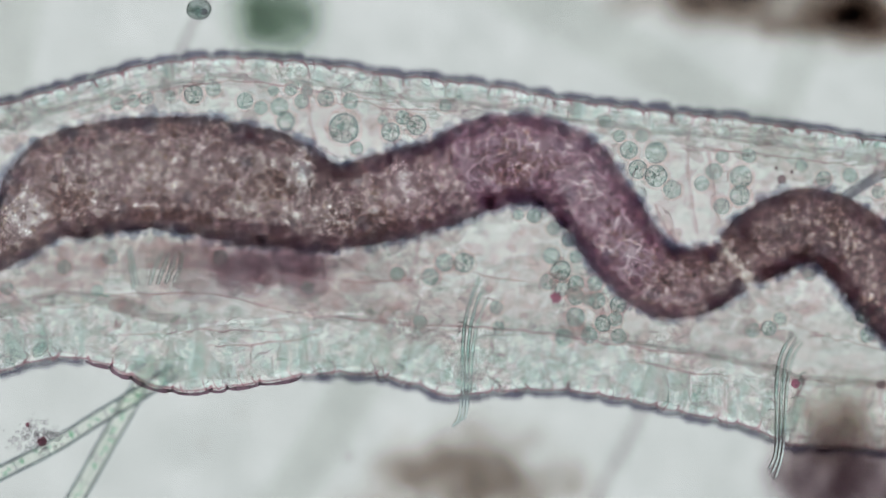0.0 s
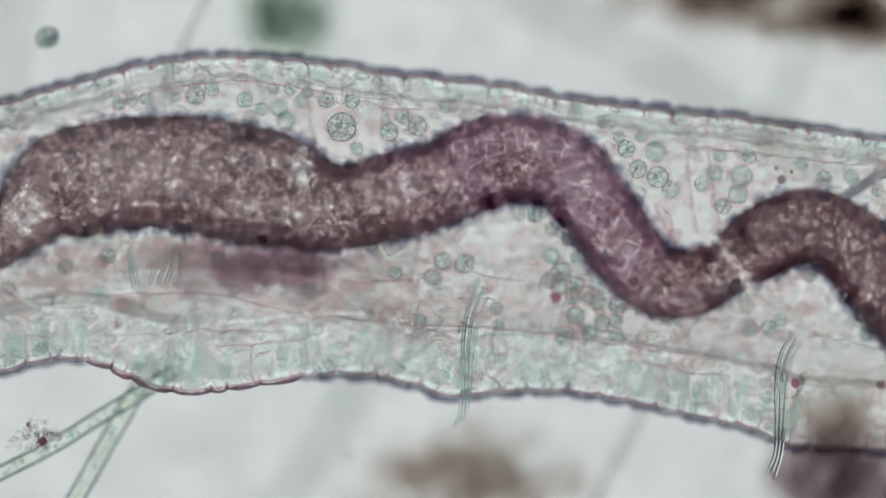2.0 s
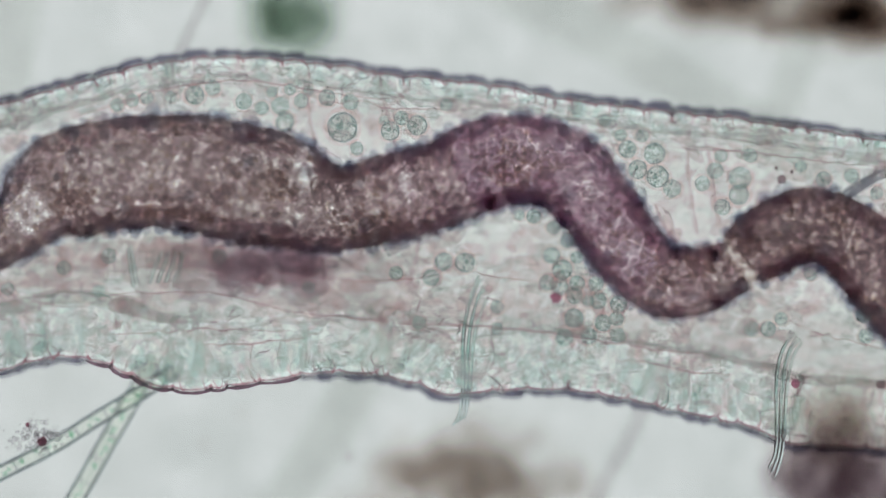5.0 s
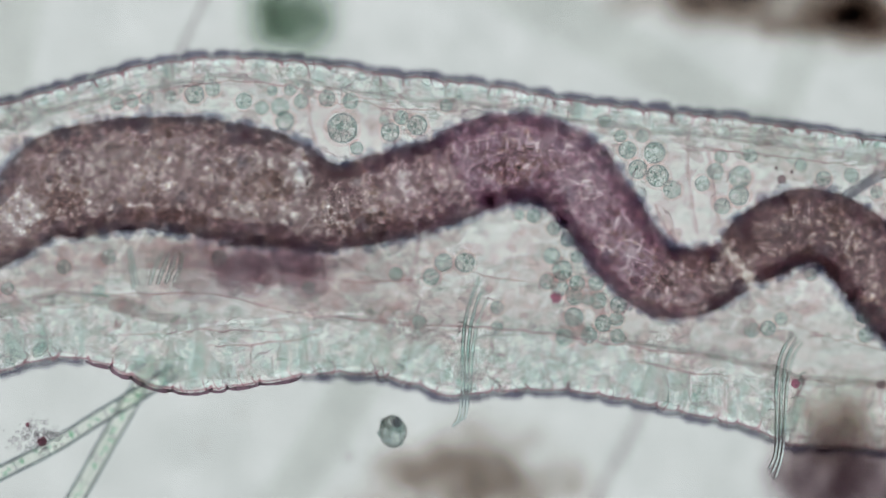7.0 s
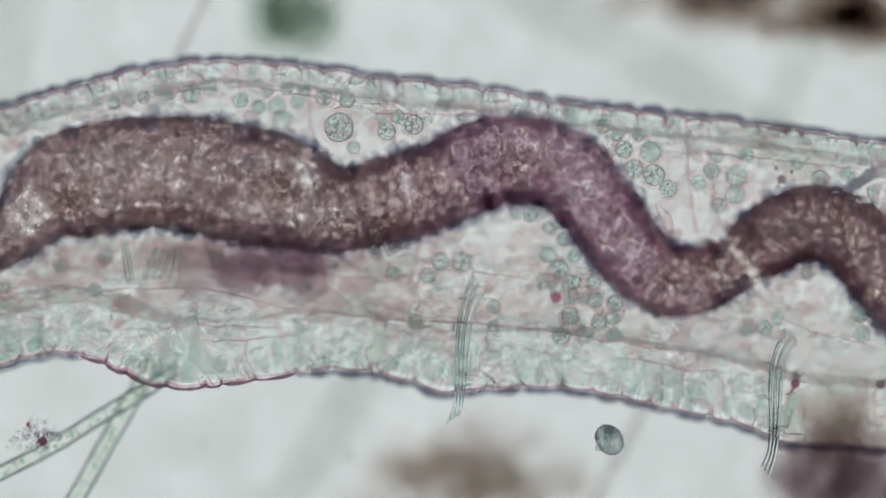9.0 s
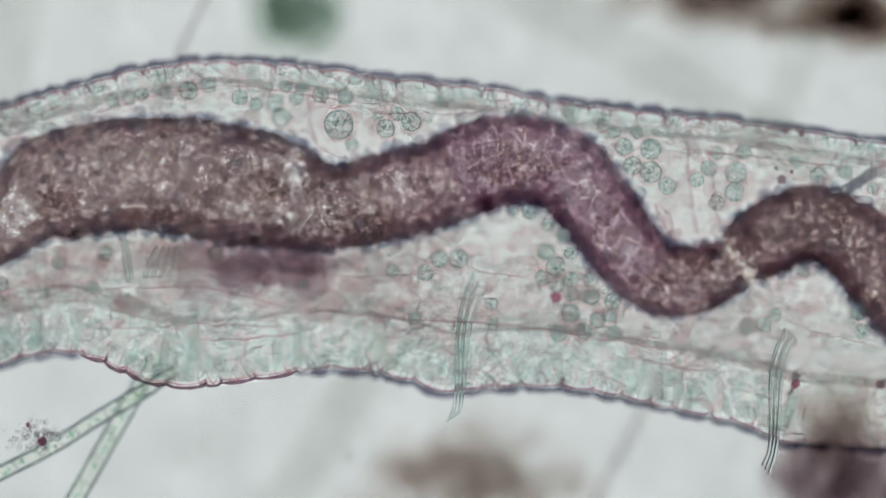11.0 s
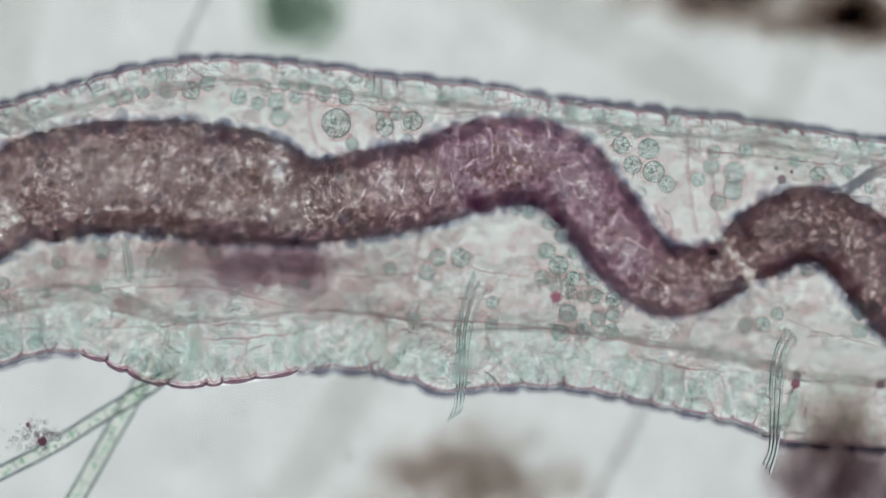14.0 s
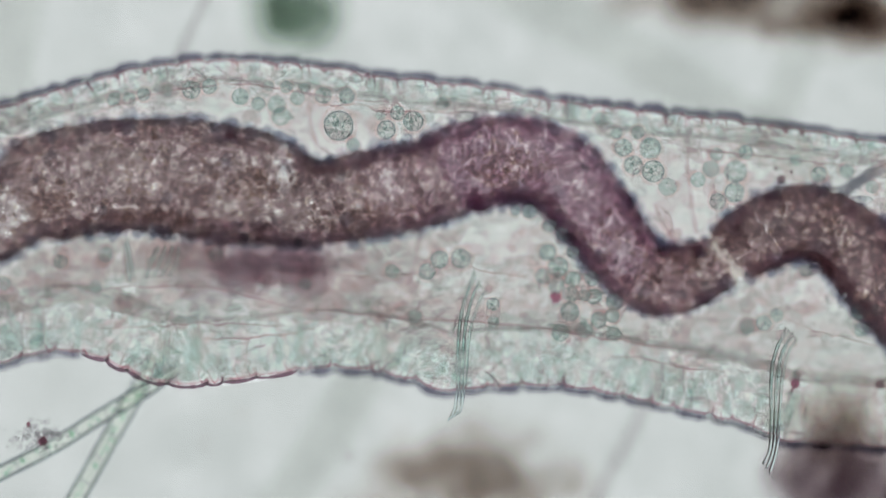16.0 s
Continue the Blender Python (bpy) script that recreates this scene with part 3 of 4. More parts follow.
# ---- folds, fibres and organs of the body ----
def mesentery():
    """The thin net of tissue that fills the body cavity round the gut."""
    s = Shape()
    n, k = 260, 70
    top, low = spline(UPPER, n), spline(LOWER, n)
    flat = np.array([[top[i] + (low[i] - top[i]) * (0.072 + 0.725 * j / (k - 1)) for j in range(k)] for i in range(n)])
    z = [[-0.03 + 0.03 * noise.noise(Vector((u / 90, v / 90, 5.0))) for u, v in row] for row in flat]
    mid = (flat[:-1, :-1] + flat[1:, 1:]) / 2
    gap = np.min(np.hypot(mid[..., 0, None] - GUT_LINE[::4, 0], mid[..., 1, None] - GUT_LINE[::4, 1]) - GUT_LINE[::4, 2], axis=-1)
    m = n * k
    f = []
    # spaces where the tissue is thin
    thin = np.zeros(gap.shape, bool)
    for u, v, w, h in ((880, 430, 72, 34), (1445, 510, 56, 22)):
        frayed = np.array([[1 + 0.35 * noise.noise(Vector((p[0] / 22, p[1] / 22, 8.0))) for p in row] for row in mid])
        thin[((mid[..., 0] - u) / w) ** 2 + ((mid[..., 1] - v) / h) ** 2 < frayed] = True
    for i in range(n - 1):
        for j in range(k - 1):
            if gap[i, j] > -26:
                q = [i * k + j, (i + 1) * k + j, (i + 1) * k + j + 1, i * k + j + 1]
                f.append(q)
                # below the gut the tissue is double
                if not thin[i, j] and mid[i, j, 1] > np.interp(mid[i, j, 0], GUT_LINE[:, 0], GUT_LINE[:, 1]):
                    f.append([m + a for a in reversed(q)])
    s.put([at(*flat[i, j], z[i][j] - d)[:] for d in (0, 0.006) for i in range(n) for j in range(k)], f)
    return part("mesentery", s, MEMBRANE, worm, "mottled pinkish-grey tissue filling the body cavity")


mesentery()


def folds(wall, line, n, count, reach):
    """Fine cross folds on the inner face of the wall."""
    for k in range(count):
        i = rng.uniform(2, len(line) - 3)
        x = np.array([np.interp(i, range(len(line)), line[:, j]) for j in (0, 1)])
        m = np.array([np.interp(i, range(len(line)), n[:, j]) for j in (0, 1)])
        t = np.array((-m[1], m[0]))
        if x[0] > 1400 and x[1] > 640:
            continue
        a, b = rng.uniform(6, 14), rng.uniform(0.35, 1.0) * reach
        w = np.linspace(0, 1, 9)
        lean, bow = rng.uniform(-22, 22), rng.uniform(-14, 14)
        z0 = rng.uniform(-0.16, 0.02)
        pts = x + m * (a + w * (b - a))[:, None] + t * (lean * w + bow * np.sin(math.pi * w))[:, None]
        s = Shape()
        half = rng.uniform(0.003, 0.011)
        tube(s, [at(*p, z0) for p in pts], half * np.sin(math.pi * (0.1 + 0.8 * w)), 0.008, 8)
        part("wall_fold", s, FOLD, wall)


folds(upper_wall, up_line, up_n, 90, 46)
folds(lower_wall, low_line, low_n, 170, 110)


def fibre(rows, width, parent, mat=FIBRE, name="muscle_fibre", z=0.05, high=0.004):
    s = Shape()
    line = spline(rows, 40)
    w = np.linspace(0, 1, 40)
    wob = np.array([noise.noise(Vector((u / 18, v / 18, 3.1))) for u, v in line])
    tube(s, [at(u, v + 5 * k, z) for (u, v), k in zip(line, wob)], width / 1000 * (0.35 + 0.65 * np.sin(math.pi * (0.04 + 0.92 * w))) * (1 + 0.8 * wob), high, 8)
    return part(name, s, mat, parent)


fibre([(130, 207), (200, 186), (300, 155), (450, 144), (600, 168), (700, 176)], 1.6, upper_wall)
fibre([(565, 183), (640, 180), (690, 192), (830, 196)], 1.6, upper_wall)
fibre([(1225, 258), (1270, 263), (1330, 275)], 1.8, upper_wall)
fibre([(1180, 262), (1300, 268), (1450, 285), (1568, 300)], 1.4, upper_wall)
fibre([(35, 515), (60, 538), (140, 545), (175, 530), (230, 521), (380, 521), (440, 535), (520, 556), (640, 566), (800, 574)], 1.3, lower_wall)
fibre([(360, 613), (440, 611), (530, 600), (560, 594)], 2.0, lower_wall)
fibre([(590, 560), (700, 575), (820, 578), (960, 590), (1100, 612), (1240, 630)], 2.4, lower_wall)
fibre([(1090, 640), (1150, 643), (1210, 660), (1300, 665)], 1.6, lower_wall)
fibre([(180, 595), (300, 590), (380, 585), (520, 590)], 1.4, lower_wall)
fibre([(840, 483), (880, 493), (940, 500)], 1.8, lower_wall)
fibre([(520, 480), (620, 500), (760, 492), (800, 500)], 1.4, lower_wall)
fibre([(1400, 570), (1440, 590), (1500, 605), (1568, 620)], 1.4, lower_wall)


def wrinkles(name, mat, parent, line, n, count, lo, hi, along):
    """Many fine short wavy lines in the tissue between two depths under the outer edge; along: the share that runs lengthwise."""
    s = Shape()
    for _ in range(count):
        i, d = rng.uniform(1, len(line) - 2), rng.uniform(lo, hi)
        x = np.array([np.interp(i, range(len(line)), (line + n * d)[:, j]) for j in (0, 1)])
        if np.min(np.hypot(GUT_LINE[:, 0] - x[0], GUT_LINE[:, 1] - x[1]) - GUT_LINE[:, 2]) < 4:
            continue
        m = n[int(i)]
        a = math.atan2(m[1], m[0]) + rng.normal(0, 0.45) + (math.pi / 2 if rng.random() < along else 0)
        w = np.linspace(-1, 1, 9)
        length, bow, wave = rng.uniform(5, 20), rng.uniform(-0.35, 0.35), rng.uniform(-2, 2)
        run, off = length * w, length * bow * (1 - w * w) + wave * np.sin(4 * w)
        pts = [(x[0] + p * math.cos(a) - q * math.sin(a), x[1] + p * math.sin(a) + q * math.cos(a)) for p, q in zip(run, off)]
        tube(s, [at(*p, z) for p, z in zip(pts, np.full(9, rng.uniform(-0.08, 0.06)))], rng.uniform(0.0008, 0.0024) * (1.1 - abs(w)), 0.004, 5)
    return tagged(part(name, s, mat, parent), kind="stuff")


wrinkles("wall_wrinkle", WRINKLE, upper_wall, up_line, up_n, 130, 8, 60, 0.5)
wrinkles("wall_wrinkle", WRINKLE_GREEN, upper_wall, up_line, up_n, 160, 8, 60, 0.5)
wrinkles("wall_wrinkle", WRINKLE, lower_wall, low_line, low_n, 280, 8, 135, 0.4)
wrinkles("wall_wrinkle", WRINKLE_GREEN, lower_wall, low_line, low_n, 340, 8, 135, 0.4)
wrinkles("cavity_wrinkle", WRINKLE, worm, low_line, low_n, 130, 110, 240, 0.7)
wrinkles("cavity_wrinkle", WRINKLE_GREEN, worm, low_line, low_n, 70, 110, 240, 0.7)
wrinkles("cavity_wrinkle", WRINKLE, worm, up_line, up_n, 70, 45, 190, 0.5)


def vesicles(name, mat, parent, count, lo, hi, depth, small, large, away=True):
    """Many small clear droplets and flecks between two shares of the way from the upper edge to the lower one."""
    s = Shape()
    top, low = spline(UPPER, 400), spline(LOWER, 400)
    made = 0
    while made < count:
        i, f = rng.integers(0, 400), rng.uniform(lo, hi)
        u, v = top[i] + (low[i] - top[i]) * f
        d = np.hypot(GUT_LINE[:, 0] - u, GUT_LINE[:, 1] - v) - GUT_LINE[:, 2]
        if away and d.min() < 2 or (u > 1390 and v > 600):
            continue
        r = rng.uniform(small, large)
        k = len(s.v)
        s.ball((0, 0, 0), (r * rng.uniform(0.8, 2.2), r * rng.uniform(0.5, 1.1), r * 0.7), 1 if r < 0.004 else 2, 0.2, rng)
        a = rng.normal(0.0, 0.6)
        c, q = math.cos(a), math.sin(a)
        s.v[k] = s.v[k] @ np.array(((c, q, 0), (-q, c, 0), (0, 0, 1))) + np.array(at(u, v, rng.uniform(*depth))[:])
        made += 1
    return tagged(part(name, s, mat, parent), kind="stuff")


vesicles("wall_granulation", FLUID, upper_wall, 600, 0.015, 0.13, (-0.14, 0.06), 0.003, 0.010)
vesicles("wall_granulation", FLUID, lower_wall, 1300, 0.76, 0.985, (-0.14, 0.06), 0.003, 0.011)
vesicles("wall_granulation", FLUID, lower_wall, 350, 0.78, 0.985, (0.02, 0.06), 0.002, 0.007)
vesicles("wall_granulation", FLUID, upper_wall, 180, 0.015, 0.13, (0.02, 0.06), 0.002, 0.007)
vesicles("fluid_granulation", FLUID, worm, 900, 0.06, 0.80, (-0.10, 0.09), 0.002, 0.009)
vesicles("pink_granulation", FLUID_PINK, worm, 700, 0.06, 0.86, (-0.14, 0.06), 0.004, 0.016)



def lobe(u, v, w, h, label, mat=LOBE, z=-0.1):
    s = Shape()
    s.ball((0, 0, 0), (w / 1000, h / 1000, 0.03), 4, 0.22, rng, 1.5)
    ob = part("organ_lobe", s, mat, worm, label)
    ob.location = at(u, v, z)
    return ob


# overlapping lobes stand for the organ and for the shadow under the gut
for k in range(17):
    lobe(372 + 13 * k + rng.uniform(-20, 20), rng.normal(470, 20), rng.uniform(36, 72), rng.uniform(22, 46), "purple-brown translucent organ with the shadow along the gut's lower side", z=rng.uniform(-0.17, -0.06))
for u, v, w, h in ((70, 478, 120, 30), (190, 455, 110, 32), (320, 450, 90, 30), (640, 470, 110, 30)):
    lobe(u, v, w, h, "faint pinkish tissue below the gut", CORD, -0.05)
lobe(340, 480, 60, 40, "faint purple organ below the gut", CORD)
lobe(610, 490, 80, 30, "faint pinkish organ below the gut", CORD)
lobe(790, 545, 70, 28, "faint purple organ above the lower wall", CORD)
lobe(290, 470, 75, 40, "faint pinkish organ below the gut", CORD)
lobe(620, 540, 90, 34, "faint pinkish organ below the gut", CORD)

# ---- bristle bundles ----
def bundle(hairs, label, width=0.0032, mat=BRISTLE, z=0.062):
    b = new("bristle_bundle")
    b.parent = worm
    tagged(b, label)
    for rows in hairs:
        line = spline(rows, 24)
        s = Shape()
        t = np.linspace(0, 1, 24)
        tube(s, [at(u, v, z) for u, v in line], width * (0.45 + 0.55 * np.sin(math.pi * np.clip(t * 0.9 + 0.08, 0, 1)) ** 0.5), width, 8)
        part("bristle", s, mat, b)
    return b


bristles_mid = bundle([[(801 + 7 * k, 757 - 6 * k), (812 + 6 * k, 738), (819 + 6 * k, 690), (820 + 9 * k, 610), (828 + 12 * k, 545 + 5 * k), (847 + 9 * k, 490 + 18 * k)]
                       for k in range(3)] + [[(818 + 10 * k, 640), (822 + 11 * k, 580), (836 + 11 * k, 528), (850 + 9 * k, 497 + 17 * k)] for k in range(2)],
                      "fan of hooked glassy bristles crossing the lower body wall")
bristles_last = bundle([[(1362 + 6 * k, 832 + 8 * k), (1374 + 6 * k, 806), (1377 + 7 * k, 750), (1376 + 10 * k, 680), (1384 + 12 * k, 630), (1403 + 10 * k, 588 + 10 * k)]
                        for k in range(3)] + [[(1376 + 12 * k, 700), (1379 + 13 * k, 655), (1390 + 14 * k, 618), (1409 + 11 * k, 592 + 11 * k)] for k in range(2)],
                       "fan of curved glassy bristles crossing the lower body wall")
bristles_far = bundle([[(262 + 14 * k, 505 - 1 * k), (270 + 15 * k, 480), (285 + 12 * k, 448)] for k in range(4)] + [[(234, 512), (228, 470), (224, 440)], [(240, 505), (234, 470), (228, 435)]],
                      "faint short bristles beside the gut", 0.0042)

bristles_dorsal = bundle([[(1496, 352), (1520, 334), (1545, 318), (1572, 300)], [(1500, 357), (1526, 338), (1552, 322), (1578, 308)], [(1490, 346), (1514, 330), (1538, 316), (1560, 300)]],
                         "dark bristles beside the last gut loop", 0.0035, BRISTLE_DARK, -0.03)


def septum(rows, label):
    """A thin cross wall of the body, seen edge on."""
    s = Shape()
    line = spline(rows, 24)
    tube(s, [at(u, v, -0.03) for u, v in line], 0.0022 * (1 + 0.5 * np.sin(np.arange(24) * 1.3)), 0.04, 8)
    return part("septum", s, FIBRE, worm, label)


septum([(1222, 225), (1219, 290), (1226, 350), (1236, 415)], "thin cross wall between two body rings")
septum([(1160, 360), (1175, 395), (1200, 432)], "thin cross wall beside the gut bend")
septum([(742, 420), (735, 460), (720, 510)], "thin cross wall below the gut")
septum([(672, 140), (676, 170), (690, 215), (700, 262)], "thin cross wall above the gut")
septum([(548, 125), (545, 160), (548, 215), (560, 260)], "thin cross wall above the gut chamber")
septum([(1275, 395), (1268, 360), (1262, 310), (1255, 262)], "thin cross wall between two body rings")

# ---- loose cells of the body cavity ----
CELLS_A = [(205, 183, 12), (232, 178, 12), (258, 172, 12), (343, 166, 17), (375, 156, 14), (430, 178, 15), (462, 190, 12), (495, 188, 16), (503, 214, 17), (532, 178, 13),
           (578, 173, 15), (620, 178, 14), (605, 226, 27), (631, 262, 12), (680, 212, 10), (690, 233, 17), (710, 207, 13), (738, 221, 18), (790, 186, 12), (480, 160, 10),
           (512, 158, 11), (545, 160, 10), (300, 168, 11)]
CELLS_B = [(1112, 265, 16), (1130, 299, 17), (1165, 311, 20), (1191, 335, 16), (1160, 270, 19), (1245, 325, 14), (1268, 303, 15), (1312, 313, 20), (1310, 346, 18),
           (1330, 275, 13), (1280, 365, 15), (1278, 277, 12), (1460, 316, 14), (1510, 310, 13), (1072, 214, 12), (1555, 340, 12), (1138, 240, 12), (1100, 240, 11), (1420, 292, 11)]
CELLS_C = [(785, 465, 16), (823, 465, 18), (763, 490, 15), (700, 485, 13), (945, 382, 13), (920, 380, 10), (980, 405, 12), (1005, 425, 13), (977, 453, 15), (996, 479, 18),
           (969, 499, 14), (993, 510, 15), (1022, 502, 14), (1056, 502, 14), (1018, 526, 15), (1042, 532, 11), (1060, 533, 15), (1096, 540, 15), (1017, 562, 17), (1068, 573, 15),
           (1092, 566, 13), (1043, 594, 15), (1094, 596, 14), (1000, 598, 16), (1022, 455, 12)]
CELLS_D = [(1333, 585, 14), (1362, 582, 14), (1385, 565, 12), (1533, 558, 16), (1536, 594, 14), (1561, 556, 12), (1437, 486, 12), (110, 473, 13), (190, 456, 14),
           (10, 511, 12), (172, 515, 12), (386, 456, 14), (741, 570, 12), (545, 510, 12), (880, 545, 12), (880, 580, 11)]
CELL_MESHES = []
for i in range(5):
    s, k = Shape(), Shape()
    s.ball((0, 0, 0), (0.96, 0.96, 0.6), 3, 0.07, rng, 1.3)
    for _ in range(110):
        a, q = rng.uniform(0, 2 * math.pi), 0.86 * math.sqrt(rng.random())
        size = rng.uniform(0.05, 0.12) if rng.random() < 0.97 else rng.uniform(0.14, 0.22)
        k.ball((q * math.cos(a), q * math.sin(a), rng.uniform(-0.3, 0.45)), size, 1, 0.2, rng)

    def hoop(reach, thick, tall):
        o = rng.uniform(0, 9)
        v = []
        for a in np.linspace(0, 2 * math.pi, 29)[:-1]:
            c = reach * (1 + 0.06 * noise.noise(Vector((math.cos(a) + o, math.sin(a), 0))))
            w = thick * (1 + 0.8 * noise.noise(Vector((math.cos(a) * 1.5, o, math.sin(a) * 1.5))))
            v += [(math.cos(a) * (c + w * math.cos(b)), math.sin(a) * (c + w * math.cos(b)), tall * math.sin(b)) for b in np.linspace(0, 2 * math.pi, 7)[:-1]]
        return Shape().put(v, [[(p * 6 + q) % 168, (p * 6 + (q + 1) % 6) % 168, ((p + 1) * 6 + (q + 1) % 6) % 168, ((p + 1) * 6 + q) % 168] for p in range(28) for q in range(6)])

    CELL_MESHES.append((s.mesh("coelomocyte", CELL), k.mesh("granule", NUCLEUS), hoop(0.93, 0.07, 0.2).mesh("membrane_shade", RIM_SHADE), hoop(1.16, 0.13, 0.2).mesh("halo_ring", HALO)))


def loose_cell(u, v, r, z, label, group):
    body, inner, rim, halo = CELL_MESHES[rng.integers(0, 5)]
    ob = new("coelomocyte", body)
    ob.location, ob.scale, ob.rotation_euler = at(u, v, z), (r / 1000,) * 3, (0, 0, rng.uniform(0, 6.28))
    g = new("granule", inner)
    g.parent = ob
    for name, data in (("membrane_shade", rim), ("halo_ring", halo)):
        e = new(name, data)
        e.parent = ob
    return tagged(ob, label, "cell", group)


cells = []
for rows, group in ((CELLS_A, "cells above the gut chamber"), (CELLS_B, "cells above the gut bend"), (CELLS_C, "cells below the gut arch"), (CELLS_D, "cells along the lower wall")):
    for u, v, r in rows:
        cells.append(loose_cell(u, v, r, rng.uniform(0.0, 0.08), "large granular round cell in the body fluid" if r > 16 else "small round pale green cell in the body fluid", group))

# ---- green alga threads ----
def alga(rows, rise, label, plastids=40):
    """A thread; rise is its height at the start and at the end."""
    s, k = Shape(), Shape()
    line = spline(rows, 50)
    zs = np.linspace(rise[0], rise[1], 50)
    tube(s, [at(u, v, z) for (u, v, _), z in zip(line, zs)], line[:, 2] / 1000, line[:, 2] / 1000, 16)
    ob = thing("alga_thread", label, "alga", s, ALGA, "alga threads")
    for _ in range(plastids):
        i = rng.integers(1, 49)
        u, v, w = line[i]
        k.ball(at(u + rng.uniform(-5, 5), v + rng.uniform(-5, 5), zs[i]), rng.uniform(0.002, 0.005), 1, 0.1, rng)
    tagged(part("chloroplast", k, PLASTID, ob), kind="stuff")
    tan = np.gradient(line[:, :2], axis=0)
    tan /= np.linalg.norm(tan, axis=1)[:, None]
    for side in (-1, 1):
        e = Shape()
        tube(e, [at(u - side * ty * w * 0.93, v + side * tx * w * 0.93, z) for (u, v, w), (tx, ty), z in zip(line, tan, zs)], 0.0034, 0.006, 8)
        part("cell_wall", e, ALGA_EDGE, ob, "darker teal cell wall")
    for i in range(4, 48, 7):
        e = Shape()
        (u, v, w), (tx, ty), z = line[i], tan[i], zs[i]
        tube(e, [at(u - q * ty * w, v + q * tx * w, z) for q in np.linspace(-0.9, 0.9, 5)], 0.0011, 0.006, 8)
        part("cross_wall", e, ALGA_EDGE, ob)
    return ob


alga([(-60, 868, 12), (0, 838, 12), (90, 792, 12), (170, 742, 12), (250, 695, 12), (310, 655, 9)], (-0.01, -0.06), "pale green thread of alga touching the worm")
alga([(110, 920, 15), (145, 860, 15), (190, 780, 15), (230, 710, 15), (275, 630, 11)], (-0.035, -0.1), "pale green thread of alga beneath the worm")


# ---- detritus on the slide ----
def clump(u, v, w, h, count, mat, label, tall=0.25, size=(0.02, 0.05), heaps=()):
    base = at(u, v, SLIDE)
    core = Shape()
    core.ball((0, 0, tall * 0.42), (w * 0.45 / 1000, h * 0.45 / 1000, tall * 0.42), 4, 0.4, rng, 1.4)
    ob = thing("detritus_clump", label, "detritus", core, mat, place=base)
    s = Shape()
    heaps = [(a / 1000, -b / 1000) for a, b in heaps] or [(rng.uniform(-0.5, 0.5) * w / 1000, rng.uniform(-0.5, 0.5) * h / 1000) for _ in range(6)]
    for _ in range(count):
        a, q = rng.uniform(0, 2 * math.pi), math.sqrt(rng.uniform(0, 1))
        r = rng.uniform(*size)
        z = r * 0.8 + rng.uniform(0, 1) * tall * (1 - q * q)
        hx, hy = heaps[rng.integers(0, len(heaps))]
        s.ball((hx + math.cos(a) * q * w / 1500, hy + math.sin(a) * q * h / 1500, z), r * rng.uniform(0.7, 1.2, 3), 2, 0.25, rng)
    tagged(part("flake", s, mat, ob), kind="stuff")
    return ob


clump(825, 846, 210, 105, 260, BROWN, "ragged brown clump of detritus on the slide", 0.14, (0.014, 0.036),
      heaps=((-105, 40), (-70, 20), (-30, -15), (-10, -45), (15, 5), (60, -30), (85, 0), (110, 35), (0, 45)))
clump(1502, 860, 125, 95, 150, DARK, "dark brown clump of detritus under the worm", 0.28, (0.016, 0.04),
      heaps=((-60, 0), (-58, 40), (-66, -32), (-85, -22), (-30, -40), (0, 0), (20, -45), (40, 10), (70, -25), (90, 20)))
clump(1470, 745, 120, 95, 120, BROWN, "grey-brown clump of detritus under the worm", 0.26, (0.014, 0.036),
      heaps=((-45, 0), (-40, 35), (-15, 25), (0, -20), (25, 0), (45, 30), (60, -20)))
clump(1270, -2, 170, 44, 110, BROWN, "brown clump of detritus on the slide", 0.12,
      heaps=((-90, -10), (-45, 4), (0, -6), (40, 6), (80, -8)))
clump(1400, 44, 130, 30, 90, BROWN, "grey-brown strip of detritus on the slide", 0.1, (0.012, 0.03),
      heaps=((-60, -2), (-25, 4), (15, 0), (55, 2), (80, -6)))
clump(1530, 18, 110, 60, 120, BROWN, "brown clump of detritus on the slide", 0.12)
green_colony = clump(510, 36, 92, 84, 50, GREEN, "round green colony of alga on the slide", 0.12, heaps=((0, 0), (22, 18), (-22, -16), (8, -20)))


def speck(u, v, r, z, mat, label, name="speck", lump=0.2):
    s = Shape()
    s.ball((0, 0, 0), r / 1000, 3, lump, rng)
    return thing(name, label, "particle", s, mat, place=at(u, v, z))


speck(618, 811, 8, -0.15, DARK, "small grey speck in the water")
speck(425, 733, 11, -0.3, BROWN, "small grey speck in the water")
speck(360, 786, 11, -0.3, BROWN, "small grey speck in the water")
speck(72, 783, 8, 0.03, DARK_RED, "dark crimson grain on the alga thread")
speck(46, 753, 4, 0.03, DARK_RED, "tiny crimson grain beside the alga thread")
speck(985, 526, 10, -0.02, CRIMSON, "small crimson pigment spot in the body")
speck(1411, 680, 8, 0.02, CRIMSON, "small crimson pigment spot in the body wall")
speck(1386, 318, 8, 0.0, UMBER, "dark purple grain over the last gut loop")
speck(1376, 297, 3, 0.03, UMBER, "tiny dark grain over the last gut loop")
speck(1404, 304, 3, 0.03, UMBER, "tiny dark grain over the last gut loop")
speck(1562, 682, 8, 0.0, UMBER, "dark grain in the body wall")
crust = thing("crystal_crust", "colourless grainy crust clinging to the alga thread", "crust", place=at(66, 774, 0.03))
for k in range(130):
    s = Shape()
    q = rng.normal(0, 1, 2)
    s.ball((q[0] * 0.021, q[1] * 0.013 + 0.1 * q[0] * 0.02, rng.uniform(-0.01, 0.01)), rng.uniform(0.0018, 0.0055), 2, 0.3, rng)
    part("crystal", s, CRYSTAL, crust)


